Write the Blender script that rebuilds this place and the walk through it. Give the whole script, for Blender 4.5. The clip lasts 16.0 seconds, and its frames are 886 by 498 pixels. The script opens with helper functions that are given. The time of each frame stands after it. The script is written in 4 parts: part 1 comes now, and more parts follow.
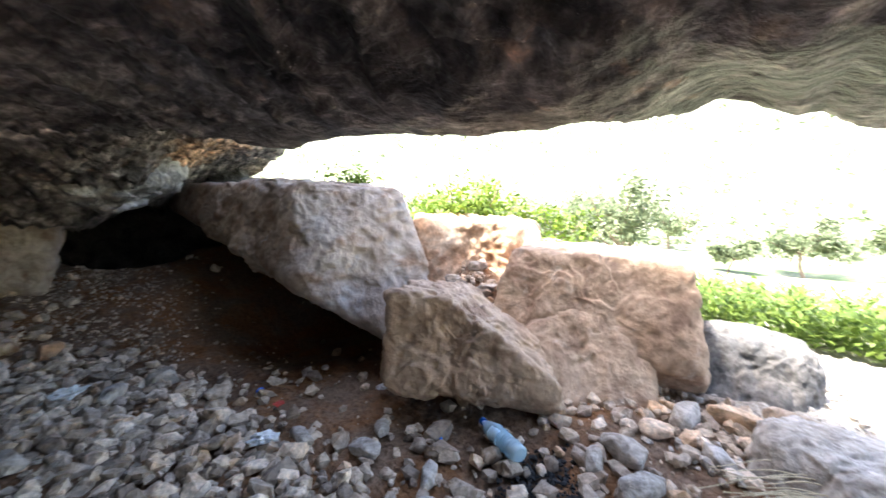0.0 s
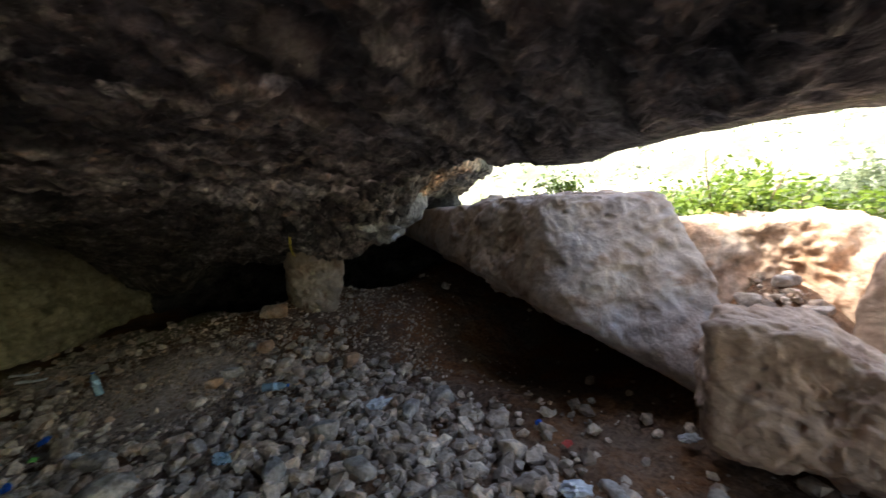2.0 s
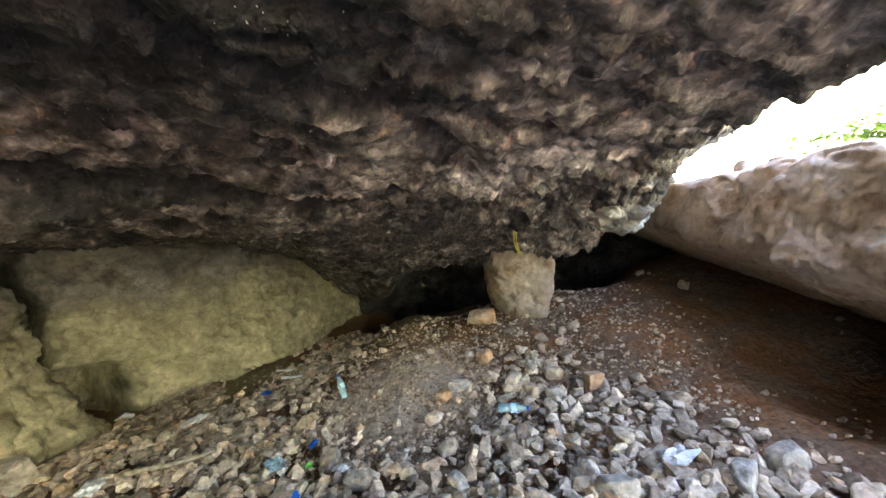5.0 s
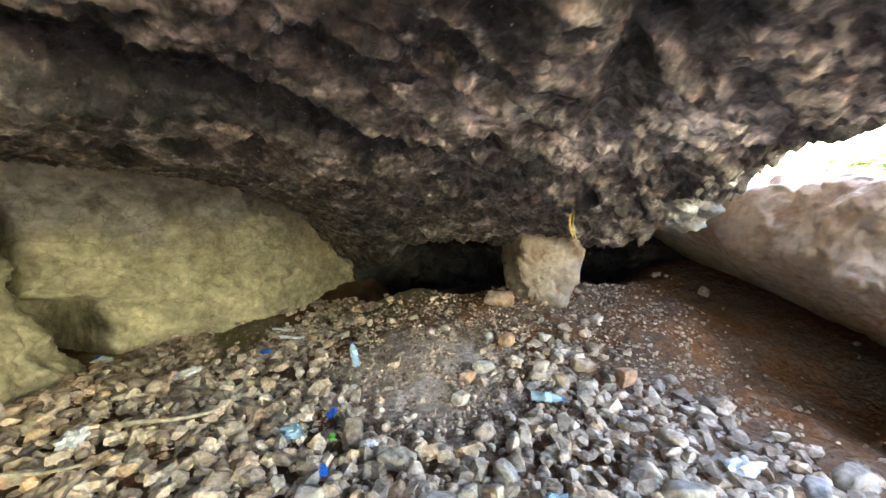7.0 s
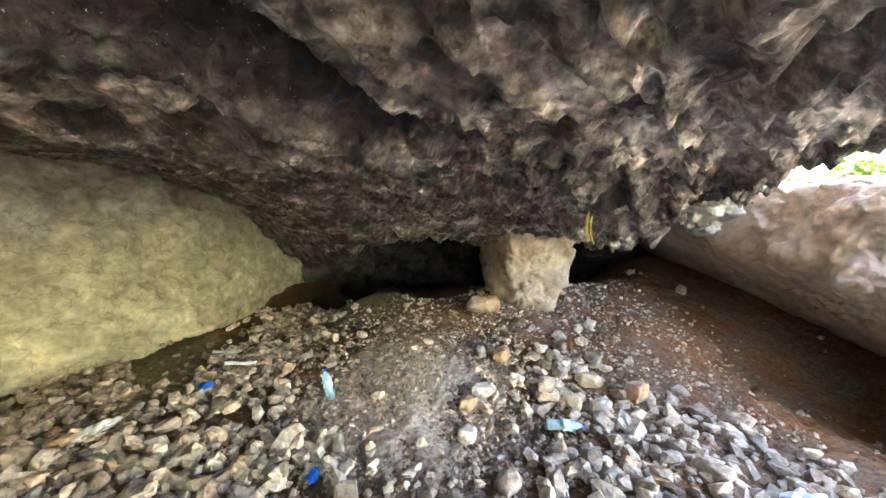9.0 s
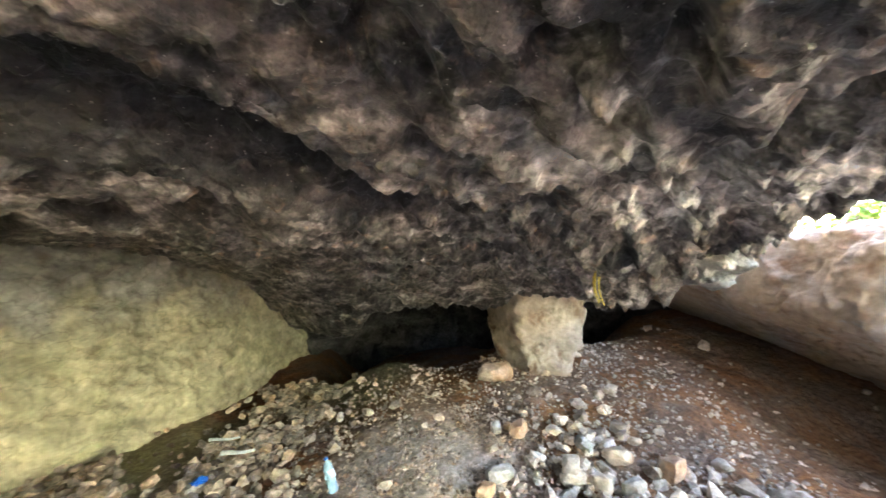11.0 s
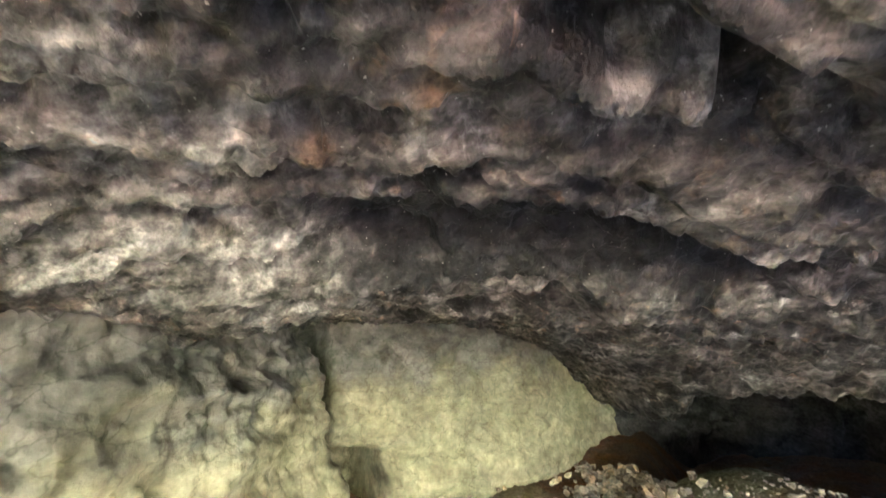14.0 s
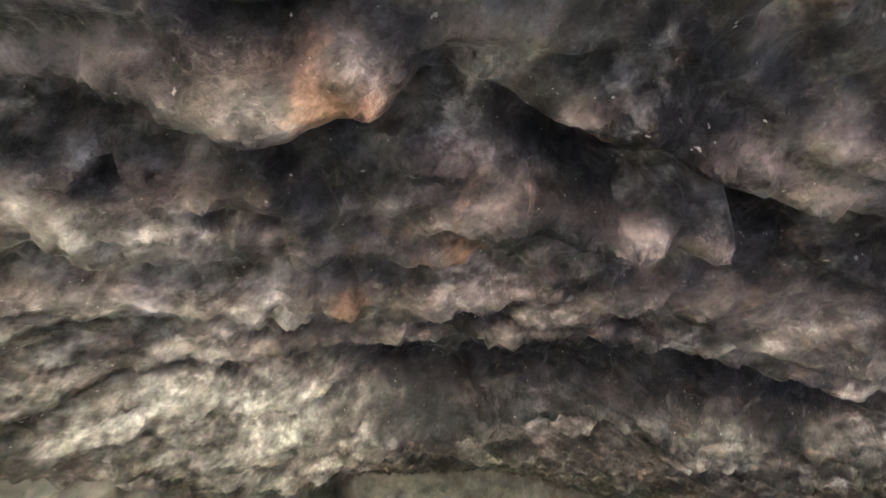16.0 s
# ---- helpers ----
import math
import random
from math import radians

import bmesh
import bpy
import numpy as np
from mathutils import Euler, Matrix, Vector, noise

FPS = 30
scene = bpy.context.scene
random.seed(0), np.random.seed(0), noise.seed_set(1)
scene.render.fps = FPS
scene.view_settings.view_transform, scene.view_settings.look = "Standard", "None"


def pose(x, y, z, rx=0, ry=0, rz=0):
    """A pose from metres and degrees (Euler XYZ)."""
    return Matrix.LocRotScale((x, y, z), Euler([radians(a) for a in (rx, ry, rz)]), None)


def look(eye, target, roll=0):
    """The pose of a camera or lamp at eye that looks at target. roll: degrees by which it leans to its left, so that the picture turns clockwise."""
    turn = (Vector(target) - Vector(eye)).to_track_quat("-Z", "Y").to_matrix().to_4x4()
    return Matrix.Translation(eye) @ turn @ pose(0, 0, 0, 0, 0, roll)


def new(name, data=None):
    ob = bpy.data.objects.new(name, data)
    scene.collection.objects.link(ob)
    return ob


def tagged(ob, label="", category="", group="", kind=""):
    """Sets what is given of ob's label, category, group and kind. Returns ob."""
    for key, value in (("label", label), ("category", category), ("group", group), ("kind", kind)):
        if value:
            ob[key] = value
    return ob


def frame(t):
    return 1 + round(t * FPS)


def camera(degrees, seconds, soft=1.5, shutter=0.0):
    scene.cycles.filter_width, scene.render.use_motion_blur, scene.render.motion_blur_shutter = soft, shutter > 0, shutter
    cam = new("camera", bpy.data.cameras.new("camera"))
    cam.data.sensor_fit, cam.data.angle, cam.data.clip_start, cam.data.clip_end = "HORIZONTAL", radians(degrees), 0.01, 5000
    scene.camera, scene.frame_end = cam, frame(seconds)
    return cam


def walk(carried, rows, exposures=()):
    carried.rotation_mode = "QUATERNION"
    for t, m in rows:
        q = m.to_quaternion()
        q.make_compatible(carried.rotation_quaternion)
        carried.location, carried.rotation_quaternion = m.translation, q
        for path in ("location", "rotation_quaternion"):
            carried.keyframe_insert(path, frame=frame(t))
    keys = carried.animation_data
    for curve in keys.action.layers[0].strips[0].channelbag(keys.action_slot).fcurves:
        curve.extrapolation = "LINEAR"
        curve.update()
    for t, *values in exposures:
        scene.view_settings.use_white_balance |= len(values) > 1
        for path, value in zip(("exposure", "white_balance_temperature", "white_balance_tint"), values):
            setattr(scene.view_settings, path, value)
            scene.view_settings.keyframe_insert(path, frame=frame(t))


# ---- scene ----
cam = camera(101.0, 16.0, soft=1.5, shutter=0.3)
PATH = [
    (0, (1.683, -1.514, 1.398), (3.167, -0.194, 1.157), 2.4),
    (0.5, (1.749, -1.48, 1.398), (3.391, -0.374, 1.119), 1.0),
    (1, (1.744, -1.276, 1.481), (3.171, 0.112, 1.289), -4.6),
    (1.5, (1.553, -1.051, 1.471), (2.644, 0.611, 1.251), -1.2),
    (2, (1.284, -0.884, 1.471), (2.034, 0.96, 1.278), -3.9),
    (2.5, (1.102, -0.761, 1.444), (1.577, 1.171, 1.235), 1.5),
    (3, (1.007, -0.619, 1.391), (0.934, 1.374, 1.241), 0.9),
    (3.5, (0.957, -0.468, 1.397), (0.62, 1.498, 1.248), -4.0),
    (4, (0.817, -0.351, 1.444), (0.621, 1.637, 1.352), -9.9),
    (4.2, (0.774, -0.307, 1.458), (0.685, 1.687, 1.338), -10.1),
    (6.3, (0.45, 0.117, 1.455), (0.465, 2.116, 1.399), -9.1),
    (6.5, (0.344, 0.11, 1.481), (0.392, 2.108, 1.409), -10.9),
    (7, (0.154, 0.156, 1.411), (0.258, 2.14, 1.186), -1.1),
    (7.5, (0.002, 0.366, 1.388), (0.087, 2.353, 1.184), 0.1),
    (8, (-0.111, 0.539, 1.373), (0.043, 2.496, 0.989), 1.7),
    (8.5, (-0.213, 0.643, 1.424), (0.166, 2.585, 1.136), 0.7),
    (8.7, (-0.207, 0.667, 1.455), (0.2, 2.602, 1.156), 0.2),
    (10.8, (-0.135, 0.741, 1.527), (0.37, 2.676, 1.548), -3.4),
    (11, (-0.15, 0.737, 1.531), (0.252, 2.696, 1.57), -3.5),
    (11.5, (-0.206, 0.737, 1.534), (-0.099, 2.734, 1.564), -3.2),
    (12, (-0.269, 0.729, 1.548), (-0.486, 2.717, 1.596), -4.5),
    (12.5, (-0.305, 0.707, 1.565), (-0.783, 2.649, 1.613), -4.2),
    (13, (-0.333, 0.679, 1.589), (-1.167, 2.495, 1.673), -8.4),
    (13.5, (-0.377, 0.657, 1.59), (-1.382, 2.378, 1.757), -5.3),
    (14, (-0.373, 0.637, 1.619), (-1.32, 2.33, 2.102), -4.3),
    (14.5, (-0.357, 0.608, 1.64), (-1.333, 2.224, 2.301), -6.1),
    (15, (-0.356, 0.584, 1.646), (-1.432, 2.062, 2.457), -6.0),
    (15.5, (-0.358, 0.575, 1.647), (-1.376, 2.043, 2.545), -6.9),
    (16, (-0.366, 0.618, 1.663), (-1.24, 2.04, 2.766), -6.6),
]
EXPOSURES = [(0.0, 2.95, 6250, 12), (0.5, 2.3, 6300, 12), (1.0, 1.55, 6300, 12), (2.0, 2.35, 6500, 13), (2.5, 3.1, 6600, 14), (3.0, 3.8, 6900, 15), (3.5, 4.6, 6800, 15), (4.2, 4.9, 6700, 14),
             (6.3, 5.4, 6600, 13), (8.7, 5.95, 6500, 13), (11.0, 6.1, 6400, 12), (12.5, 6.35, 6200, 12), (14.0, 6.45, 5900, 12), (16.0, 6.5, 5800, 12)]
walk(cam, [(t, look(eye, target, roll)) for t, eye, target, roll in PATH], EXPOSURES)

# ---- light: bright hazy daylight from the mouth of the cave ----
world = bpy.data.worlds.new("sky")
scene.world = world
world.use_nodes = True
wn = world.node_tree.nodes
sky = wn.new("ShaderNodeTexSky")
sky.sky_type, sky.sun_disc = "NISHITA", False
SUN_AZ, SUN_EL = radians(150), radians(58)   # azimuth from +x towards +y
sky.sun_elevation, sky.sun_rotation = SUN_EL, math.pi / 2 - SUN_AZ
sky.air_density, sky.dust_density = 1.0, 4.0
world.node_tree.links.new(sky.outputs[0], wn["Background"].inputs[0])
wn["Background"].inputs[1].default_value = 0.15
sun = new("sun", bpy.data.lights.new("sun", "SUN"))
sun.data.energy, sun.data.angle, sun.data.color = 4.4, radians(6), (1.0, 0.95, 0.87)
sun_way = Vector((math.cos(SUN_EL) * math.cos(SUN_AZ), math.cos(SUN_EL) * math.sin(SUN_AZ), math.sin(SUN_EL)))
sun.matrix_world = look(sun_way * 50, (0, 0, 0))


# ---- noise on arrays ----
def _hash(ix, iy, iz, seed):
    h = (ix * 374761393 + iy * 668265263 + iz * 2147483647 + seed * 974634777) & 0xFFFFFFFF
    h = ((h ^ (h >> 13)) * 1274126177) & 0xFFFFFFFF
    h = ((h ^ (h >> 16)) * 2246822519) & 0xFFFFFFFF
    return h ^ (h >> 15)


def perlin(P, seed=0):
    """Gradient noise, about -1 to 1, at the rows of P."""
    I = np.floor(P).astype(np.int64)
    F = P - I
    W = F * F * F * (F * (F * 6 - 15) + 10)
    out = np.zeros(len(P))
    for dx in (0, 1):
        for dy in (0, 1):
            for dz in (0, 1):
                h = _hash(I[:, 0] + dx, I[:, 1] + dy, I[:, 2] + dz, seed)
                gx, gy, gz = (h & 1023) / 511.5 - 1, ((h >> 10) & 1023) / 511.5 - 1, ((h >> 20) & 1023) / 511.5 - 1
                dot = gx * (F[:, 0] - dx) + gy * (F[:, 1] - dy) + gz * (F[:, 2] - dz)
                wx, wy, wz = (W[:, 0] if dx else 1 - W[:, 0]), (W[:, 1] if dy else 1 - W[:, 1]), (W[:, 2] if dz else 1 - W[:, 2])
                out += dot * wx * wy * wz
    return out * 1.3


def fbm(P, scale, octaves=4, seed=0, gain=0.5):
    out, amp = np.zeros(len(P)), 1.0
    Q = np.asarray(P, float) / scale
    for k in range(octaves):
        out += amp * perlin(Q, seed + k * 17)
        Q, amp = Q * 2.03 + 3.1, amp * gain
    return out


def billow(P, scale, octaves=3, seed=0, gain=0.5):
    """Rounded lumps with sharp creases between them, 0 to about 1."""
    out, amp = np.zeros(len(P)), 1.0
    Q = np.asarray(P, float) / scale
    for k in range(octaves):
        out += amp * np.abs(perlin(Q, seed + k * 29))
        Q, amp = Q * 2.1 + 1.7, amp * gain
    return out


def smooth(a, b, v):
    t = np.clip((v - a) / (b - a), 0, 1)
    return t * t * (3 - 2 * t)


def blocks(P, scale, levels, seed):
    """Flat faces with short steep breaks between them, about -0.5 to 0.5."""
    f = fbm(P, scale, 3, seed) * levels
    k = np.floor(f)
    return (k + smooth(0.36, 0.64, f - k)) / (2 * levels)


def ledges(v, step, seed):
    """Long shelves that break off and slope down again, each with a depth of its own, 0 to 1."""
    k = np.floor(v / step).astype(np.int64)
    f = v / step - k
    deep = 0.25 + 0.75 * (_hash(k, 0 * k, 0 * k, seed) & 1023) / 1023
    return deep * (smooth(0.0, 0.22, f) - smooth(0.3, 1.0, f))


def bump_at(X, Y, x, y, r):
    return np.exp(-((X - x) ** 2 + (Y - y) ** 2) / (r * r))


# ---- materials ----
def nodes_of(name):
    m = bpy.data.materials.new(name)
    m.use_nodes = True
    return m, m.node_tree.nodes, m.node_tree.links, m.node_tree.nodes["Principled BSDF"]


def ramp(nodes, stops):
    r = nodes.new("ShaderNodeValToRGB")
    while len(r.color_ramp.elements) < len(stops):
        r.color_ramp.elements.new(0.5)
    for e, (p, c) in zip(r.color_ramp.elements, stops):
        e.position, e.color = p, (*c, 1)
    return r


def mix(nodes, links, kind, fac, a, b):
    n = nodes.new("ShaderNodeMix")
    n.data_type, n.blend_type = "RGBA", kind
    for socket, value in ((n.inputs[0], fac), (n.inputs[6], a), (n.inputs[7], b)):
        if hasattr(value, "links"):
            links.new(value, socket)
        elif isinstance(value, tuple):
            socket.default_value = (*value, 1)
        else:
            socket.default_value = value
    return n.outputs[2]


def rock(name, base, second, stain, grain=28.0, patch=1.6, blot=4.5, stain_at=(0.52, 0.66), stretch=(1, 1, 1), turn=0.0, bump=0.5, rough=0.85, spec=0.25,
         per_object=0.0, cracks=0.0, fleck=None, crack_scale=3.0, low=None, spot=None, chalk=None, speckle=0.8, specks=None, streak=0.0):
    """Weathered rock: two colours in patches, stains with soft rims, grain, pits and small relief."""
    m, nodes, links, bsdf = nodes_of(name)
    geo = nodes.new("ShaderNodeNewGeometry")
    mapping = nodes.new("ShaderNodeMapping")
    mapping.inputs["Scale"].default_value, mapping.inputs["Rotation"].default_value = stretch, (0, 0, turn)
    links.new(geo.outputs["Position"], mapping.inputs[0])

    def tex(scale, detail, rough_=0.6, distort=0.0, even=False):
        t = nodes.new("ShaderNodeTexNoise")
        t.inputs["Scale"].default_value, t.inputs["Detail"].default_value = scale, detail
        t.inputs["Roughness"].default_value, t.inputs["Distortion"].default_value = rough_, distort
        links.new(geo.outputs["Position"] if even else mapping.outputs[0], t.inputs["Vector"])
        return t.outputs["Fac"]

    n_patch, n_blot, n_grain, n_fine = tex(patch, 3, 0.6, 0.4), tex(blot, 5, 0.62, 0.4, True), tex(grain, 5, 0.65, 0.0, True), tex(grain * 4.2, 3, 0.6, 0.0, True)
    r1 = ramp(nodes, [(0.38, base), (0.62, second)])
    links.new(n_patch, r1.inputs[0])
    r2 = ramp(nodes, [(stain_at[0], (0, 0, 0)), (stain_at[1], (1, 1, 1))])
    links.new(n_blot, r2.inputs[0])
    col = mix(nodes, links, "MIX", r2.outputs[0], r1.outputs[0], stain)
    if fleck:
        r4 = ramp(nodes, [(0.6, (0, 0, 0)), (0.72, (1, 1, 1))])
        links.new(tex(blot * 2.3, 4, 0.6, 0.4, True), r4.inputs[0])
        col = mix(nodes, links, "MIX", r4.outputs[0], col, fleck)
    if chalk:
        r6 = ramp(nodes, [(0.58, (0, 0, 0)), (0.70, (1, 1, 1))])
        links.new(tex(blot * 1.4, 6, 0.7, 0.3, True), r6.inputs[0])
        col = mix(nodes, links, "MIX", r6.outputs[0], col, chalk)
    if low:
        colour, z0, z1, far = low
        sep = nodes.new("ShaderNodeSeparateXYZ")
        links.new(geo.outputs["Position"], sep.inputs[0])
        wave = nodes.new("ShaderNodeMath")
        wave.operation = "MULTIPLY_ADD"
        links.new(n_patch, wave.inputs[0])
        wave.inputs[1].default_value = 1.1
        links.new(sep.outputs["Z"], wave.inputs[2])
        rng = nodes.new("ShaderNodeMapRange")
        rng.interpolation_type = "SMOOTHSTEP"
        rng.inputs[1].default_value, rng.inputs[2].default_value = z1 + 0.55, z0 + 0.55
        links.new(wave.outputs[0], rng.inputs[0])
        reach = nodes.new("ShaderNodeMapRange")
        reach.interpolation_type = "SMOOTHSTEP"
        reach.inputs[1].default_value, reach.inputs[2].default_value = far[0], far[1]
        links.new(sep.outputs[far[2]], reach.inputs[0])
        both_ = nodes.new("ShaderNodeMath")
        both_.operation = "MULTIPLY"
        links.new(rng.outputs[0], both_.inputs[0])
        links.new(reach.outputs[0], both_.inputs[1])
        r5 = ramp(nodes, [(0.33, tuple(v * 0.72 for v in colour)), (0.5, colour), (0.68, tuple(v * 1.3 for v in colour))])
        links.new(n_blot, r5.inputs[0])
        col = mix(nodes, links, "MIX", both_.outputs[0], col, r5.outputs[0])
    # round patches of another colour, for tints and for painted light or shade
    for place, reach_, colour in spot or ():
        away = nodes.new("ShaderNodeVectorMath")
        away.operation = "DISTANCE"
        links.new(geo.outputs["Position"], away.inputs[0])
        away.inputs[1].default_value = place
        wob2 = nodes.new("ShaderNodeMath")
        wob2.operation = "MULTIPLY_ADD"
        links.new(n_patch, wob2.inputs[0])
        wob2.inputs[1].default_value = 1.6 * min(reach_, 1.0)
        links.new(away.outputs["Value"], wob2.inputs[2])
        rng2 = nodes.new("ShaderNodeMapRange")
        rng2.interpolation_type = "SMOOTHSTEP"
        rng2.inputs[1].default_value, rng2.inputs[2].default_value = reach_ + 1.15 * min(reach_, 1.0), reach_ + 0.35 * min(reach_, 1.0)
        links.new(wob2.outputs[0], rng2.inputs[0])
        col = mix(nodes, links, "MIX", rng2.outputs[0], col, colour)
    r3 = ramp(nodes, [(0.32, (0.5, 0.5, 0.5)), (0.68, (1.4, 1.4, 1.4))])
    links.new(n_grain, r3.inputs[0])
    col = mix(nodes, links, "MULTIPLY", speckle, col, r3.outputs[0])
    if streak:
        r8 = ramp(nodes, [(0.37, (0.22, 0.21, 0.2)), (0.46, (0.75, 0.73, 0.72)), (0.53, (1.15, 1.13, 1.12)), (0.61, (2.1, 2.08, 2.05))])
        links.new(tex(6.0, 8, 0.66, 0.35), r8.inputs[0])
        col = mix(nodes, links, "MULTIPLY", streak, col, r8.outputs[0])
        r9 = ramp(nodes, [(0.36, (0.35, 0.34, 0.33)), (0.5, (0.95, 0.94, 0.93)), (0.64, (1.7, 1.68, 1.65))])
        links.new(tex(21.0, 6, 0.6, 0.2), r9.inputs[0])
        col = mix(nodes, links, "MULTIPLY", streak * 0.8, col, r9.outputs[0])
    if specks:
        r7 = ramp(nodes, [(0.715, (0, 0, 0)), (0.75, (1, 1, 1))])
        links.new(tex(95.0, 2, 0.5, 0.2, True), r7.inputs[0])
        col = mix(nodes, links, "MIX", r7.outputs[0], col, specks)
    height = nodes.new("ShaderNodeMath")
    height.operation = "MULTIPLY_ADD"
    links.new(n_fine, height.inputs[0])
    height.inputs[1].default_value = 0.12
    links.new(n_grain, height.inputs[2])
    coarse = nodes.new("ShaderNodeMath")
    coarse.operation = "MULTIPLY_ADD"
    links.new(tex(grain * 0.36, 3, 0.55, 0.3, True), coarse.inputs[0])
    coarse.inputs[1].default_value = 2.2
    links.new(height.outputs[0], coarse.inputs[2])
    top = coarse.outputs[0]
    if cracks:
        v = nodes.new("ShaderNodeTexVoronoi")
        v.feature = "DISTANCE_TO_EDGE"
        v.inputs["Scale"].default_value = crack_scale
        wob = nodes.new("ShaderNodeTexNoise")
        wob.inputs["Scale"].default_value, wob.inputs["Detail"].default_value = 3.0, 4
        links.new(mapping.outputs[0], wob.inputs["Vector"])
        moved = mix(nodes, links, "LINEAR_LIGHT", 0.35, mapping.outputs[0], wob.outputs["Color"])
        links.new(moved, v.inputs["Vector"])
        rc = ramp(nodes, [(0.0, (0.4, 0.38, 0.36)), (0.03, (1, 1, 1))])
        links.new(v.outputs[0], rc.inputs[0])
        col = mix(nodes, links, "MULTIPLY", cracks, col, rc.outputs[0])
    if per_object:
        info = nodes.new("ShaderNodeObjectInfo")
        isl = nodes.new("ShaderNodeNewGeometry")
        both = nodes.new("ShaderNodeMath")
        both.operation = "ADD"
        links.new(info.outputs["Random"], both.inputs[0])
        links.new(isl.outputs["Random Per Island"], both.inputs[1])
        fract = nodes.new("ShaderNodeMath")
        fract.operation = "FRACT"
        links.new(both.outputs[0], fract.inputs[0])
        ro = ramp(nodes, [(0.0, (0.42, 0.38, 0.35)), (0.3, (0.78, 0.75, 0.72)), (0.65, (1.0, 0.95, 0.88)), (0.85, (1.4, 1.38, 1.33)), (1.0, (1.15, 0.92, 0.7))])
        links.new(fract.outputs[0], ro.inputs[0])
        col = mix(nodes, links, "MULTIPLY", per_object, col, ro.outputs[0])
    links.new(col, bsdf.inputs["Base Color"])
    bsdf.inputs["Roughness"].default_value, bsdf.inputs["Specular IOR Level"].default_value = rough, spec
    b = nodes.new("ShaderNodeBump")
    b.inputs["Strength"].default_value, b.inputs["Distance"].default_value = bump, 0.022
    links.new(top, b.inputs["Height"])
    links.new(b.outputs[0], bsdf.inputs["Normal"])
    return m


def plain(name, colour, rough=0.6, vary=0.15, scale=20.0, spec=0.4, transmit=0.0, bump=0.0):
    m, nodes, links, bsdf = nodes_of(name)
    geo = nodes.new("ShaderNodeNewGeometry")
    t = nodes.new("ShaderNodeTexNoise")
    t.inputs["Scale"].default_value, t.inputs["Detail"].default_value = scale, 4
    links.new(geo.outputs["Position"], t.inputs["Vector"])
    r = ramp(nodes, [(0.3, (1 - vary,) * 3), (0.7, (1 + vary,) * 3)])
    links.new(t.outputs["Fac"], r.inputs[0])
    links.new(mix(nodes, links, "MULTIPLY", 1.0, colour, r.outputs[0]), bsdf.inputs["Base Color"])
    bsdf.inputs["Roughness"].default_value, bsdf.inputs["Specular IOR Level"].default_value = rough, spec
    bsdf.inputs["Transmission Weight"].default_value = transmit
    if bump:
        b = nodes.new("ShaderNodeBump")
        b.inputs["Strength"].default_value, b.inputs["Distance"].default_value = bump, 0.005
        links.new(t.outputs["Fac"], b.inputs["Height"])
        links.new(b.outputs[0], bsdf.inputs["Normal"])
    return m


def foliage(name, dark, light):
    m, nodes, links, bsdf = nodes_of(name)
    geo = nodes.new("ShaderNodeNewGeometry")
    r = ramp(nodes, [(0.0, dark), (1.0, light)])
    links.new(geo.outputs["Random Per Island"], r.inputs[0])
    links.new(r.outputs[0], bsdf.inputs["Base Color"])
    bsdf.inputs["Roughness"].default_value = 0.55
    tr = nodes.new("ShaderNodeBsdfTranslucent")
    links.new(r.outputs[0], tr.inputs[0])
    add = nodes.new("ShaderNodeMixShader")
    add.inputs[0].default_value = 0.45
    links.new(bsdf.outputs[0], add.inputs[1])
    links.new(tr.outputs[0], add.inputs[2])
    links.new(add.outputs[0], nodes["Material Output"].inputs[0])
    return m


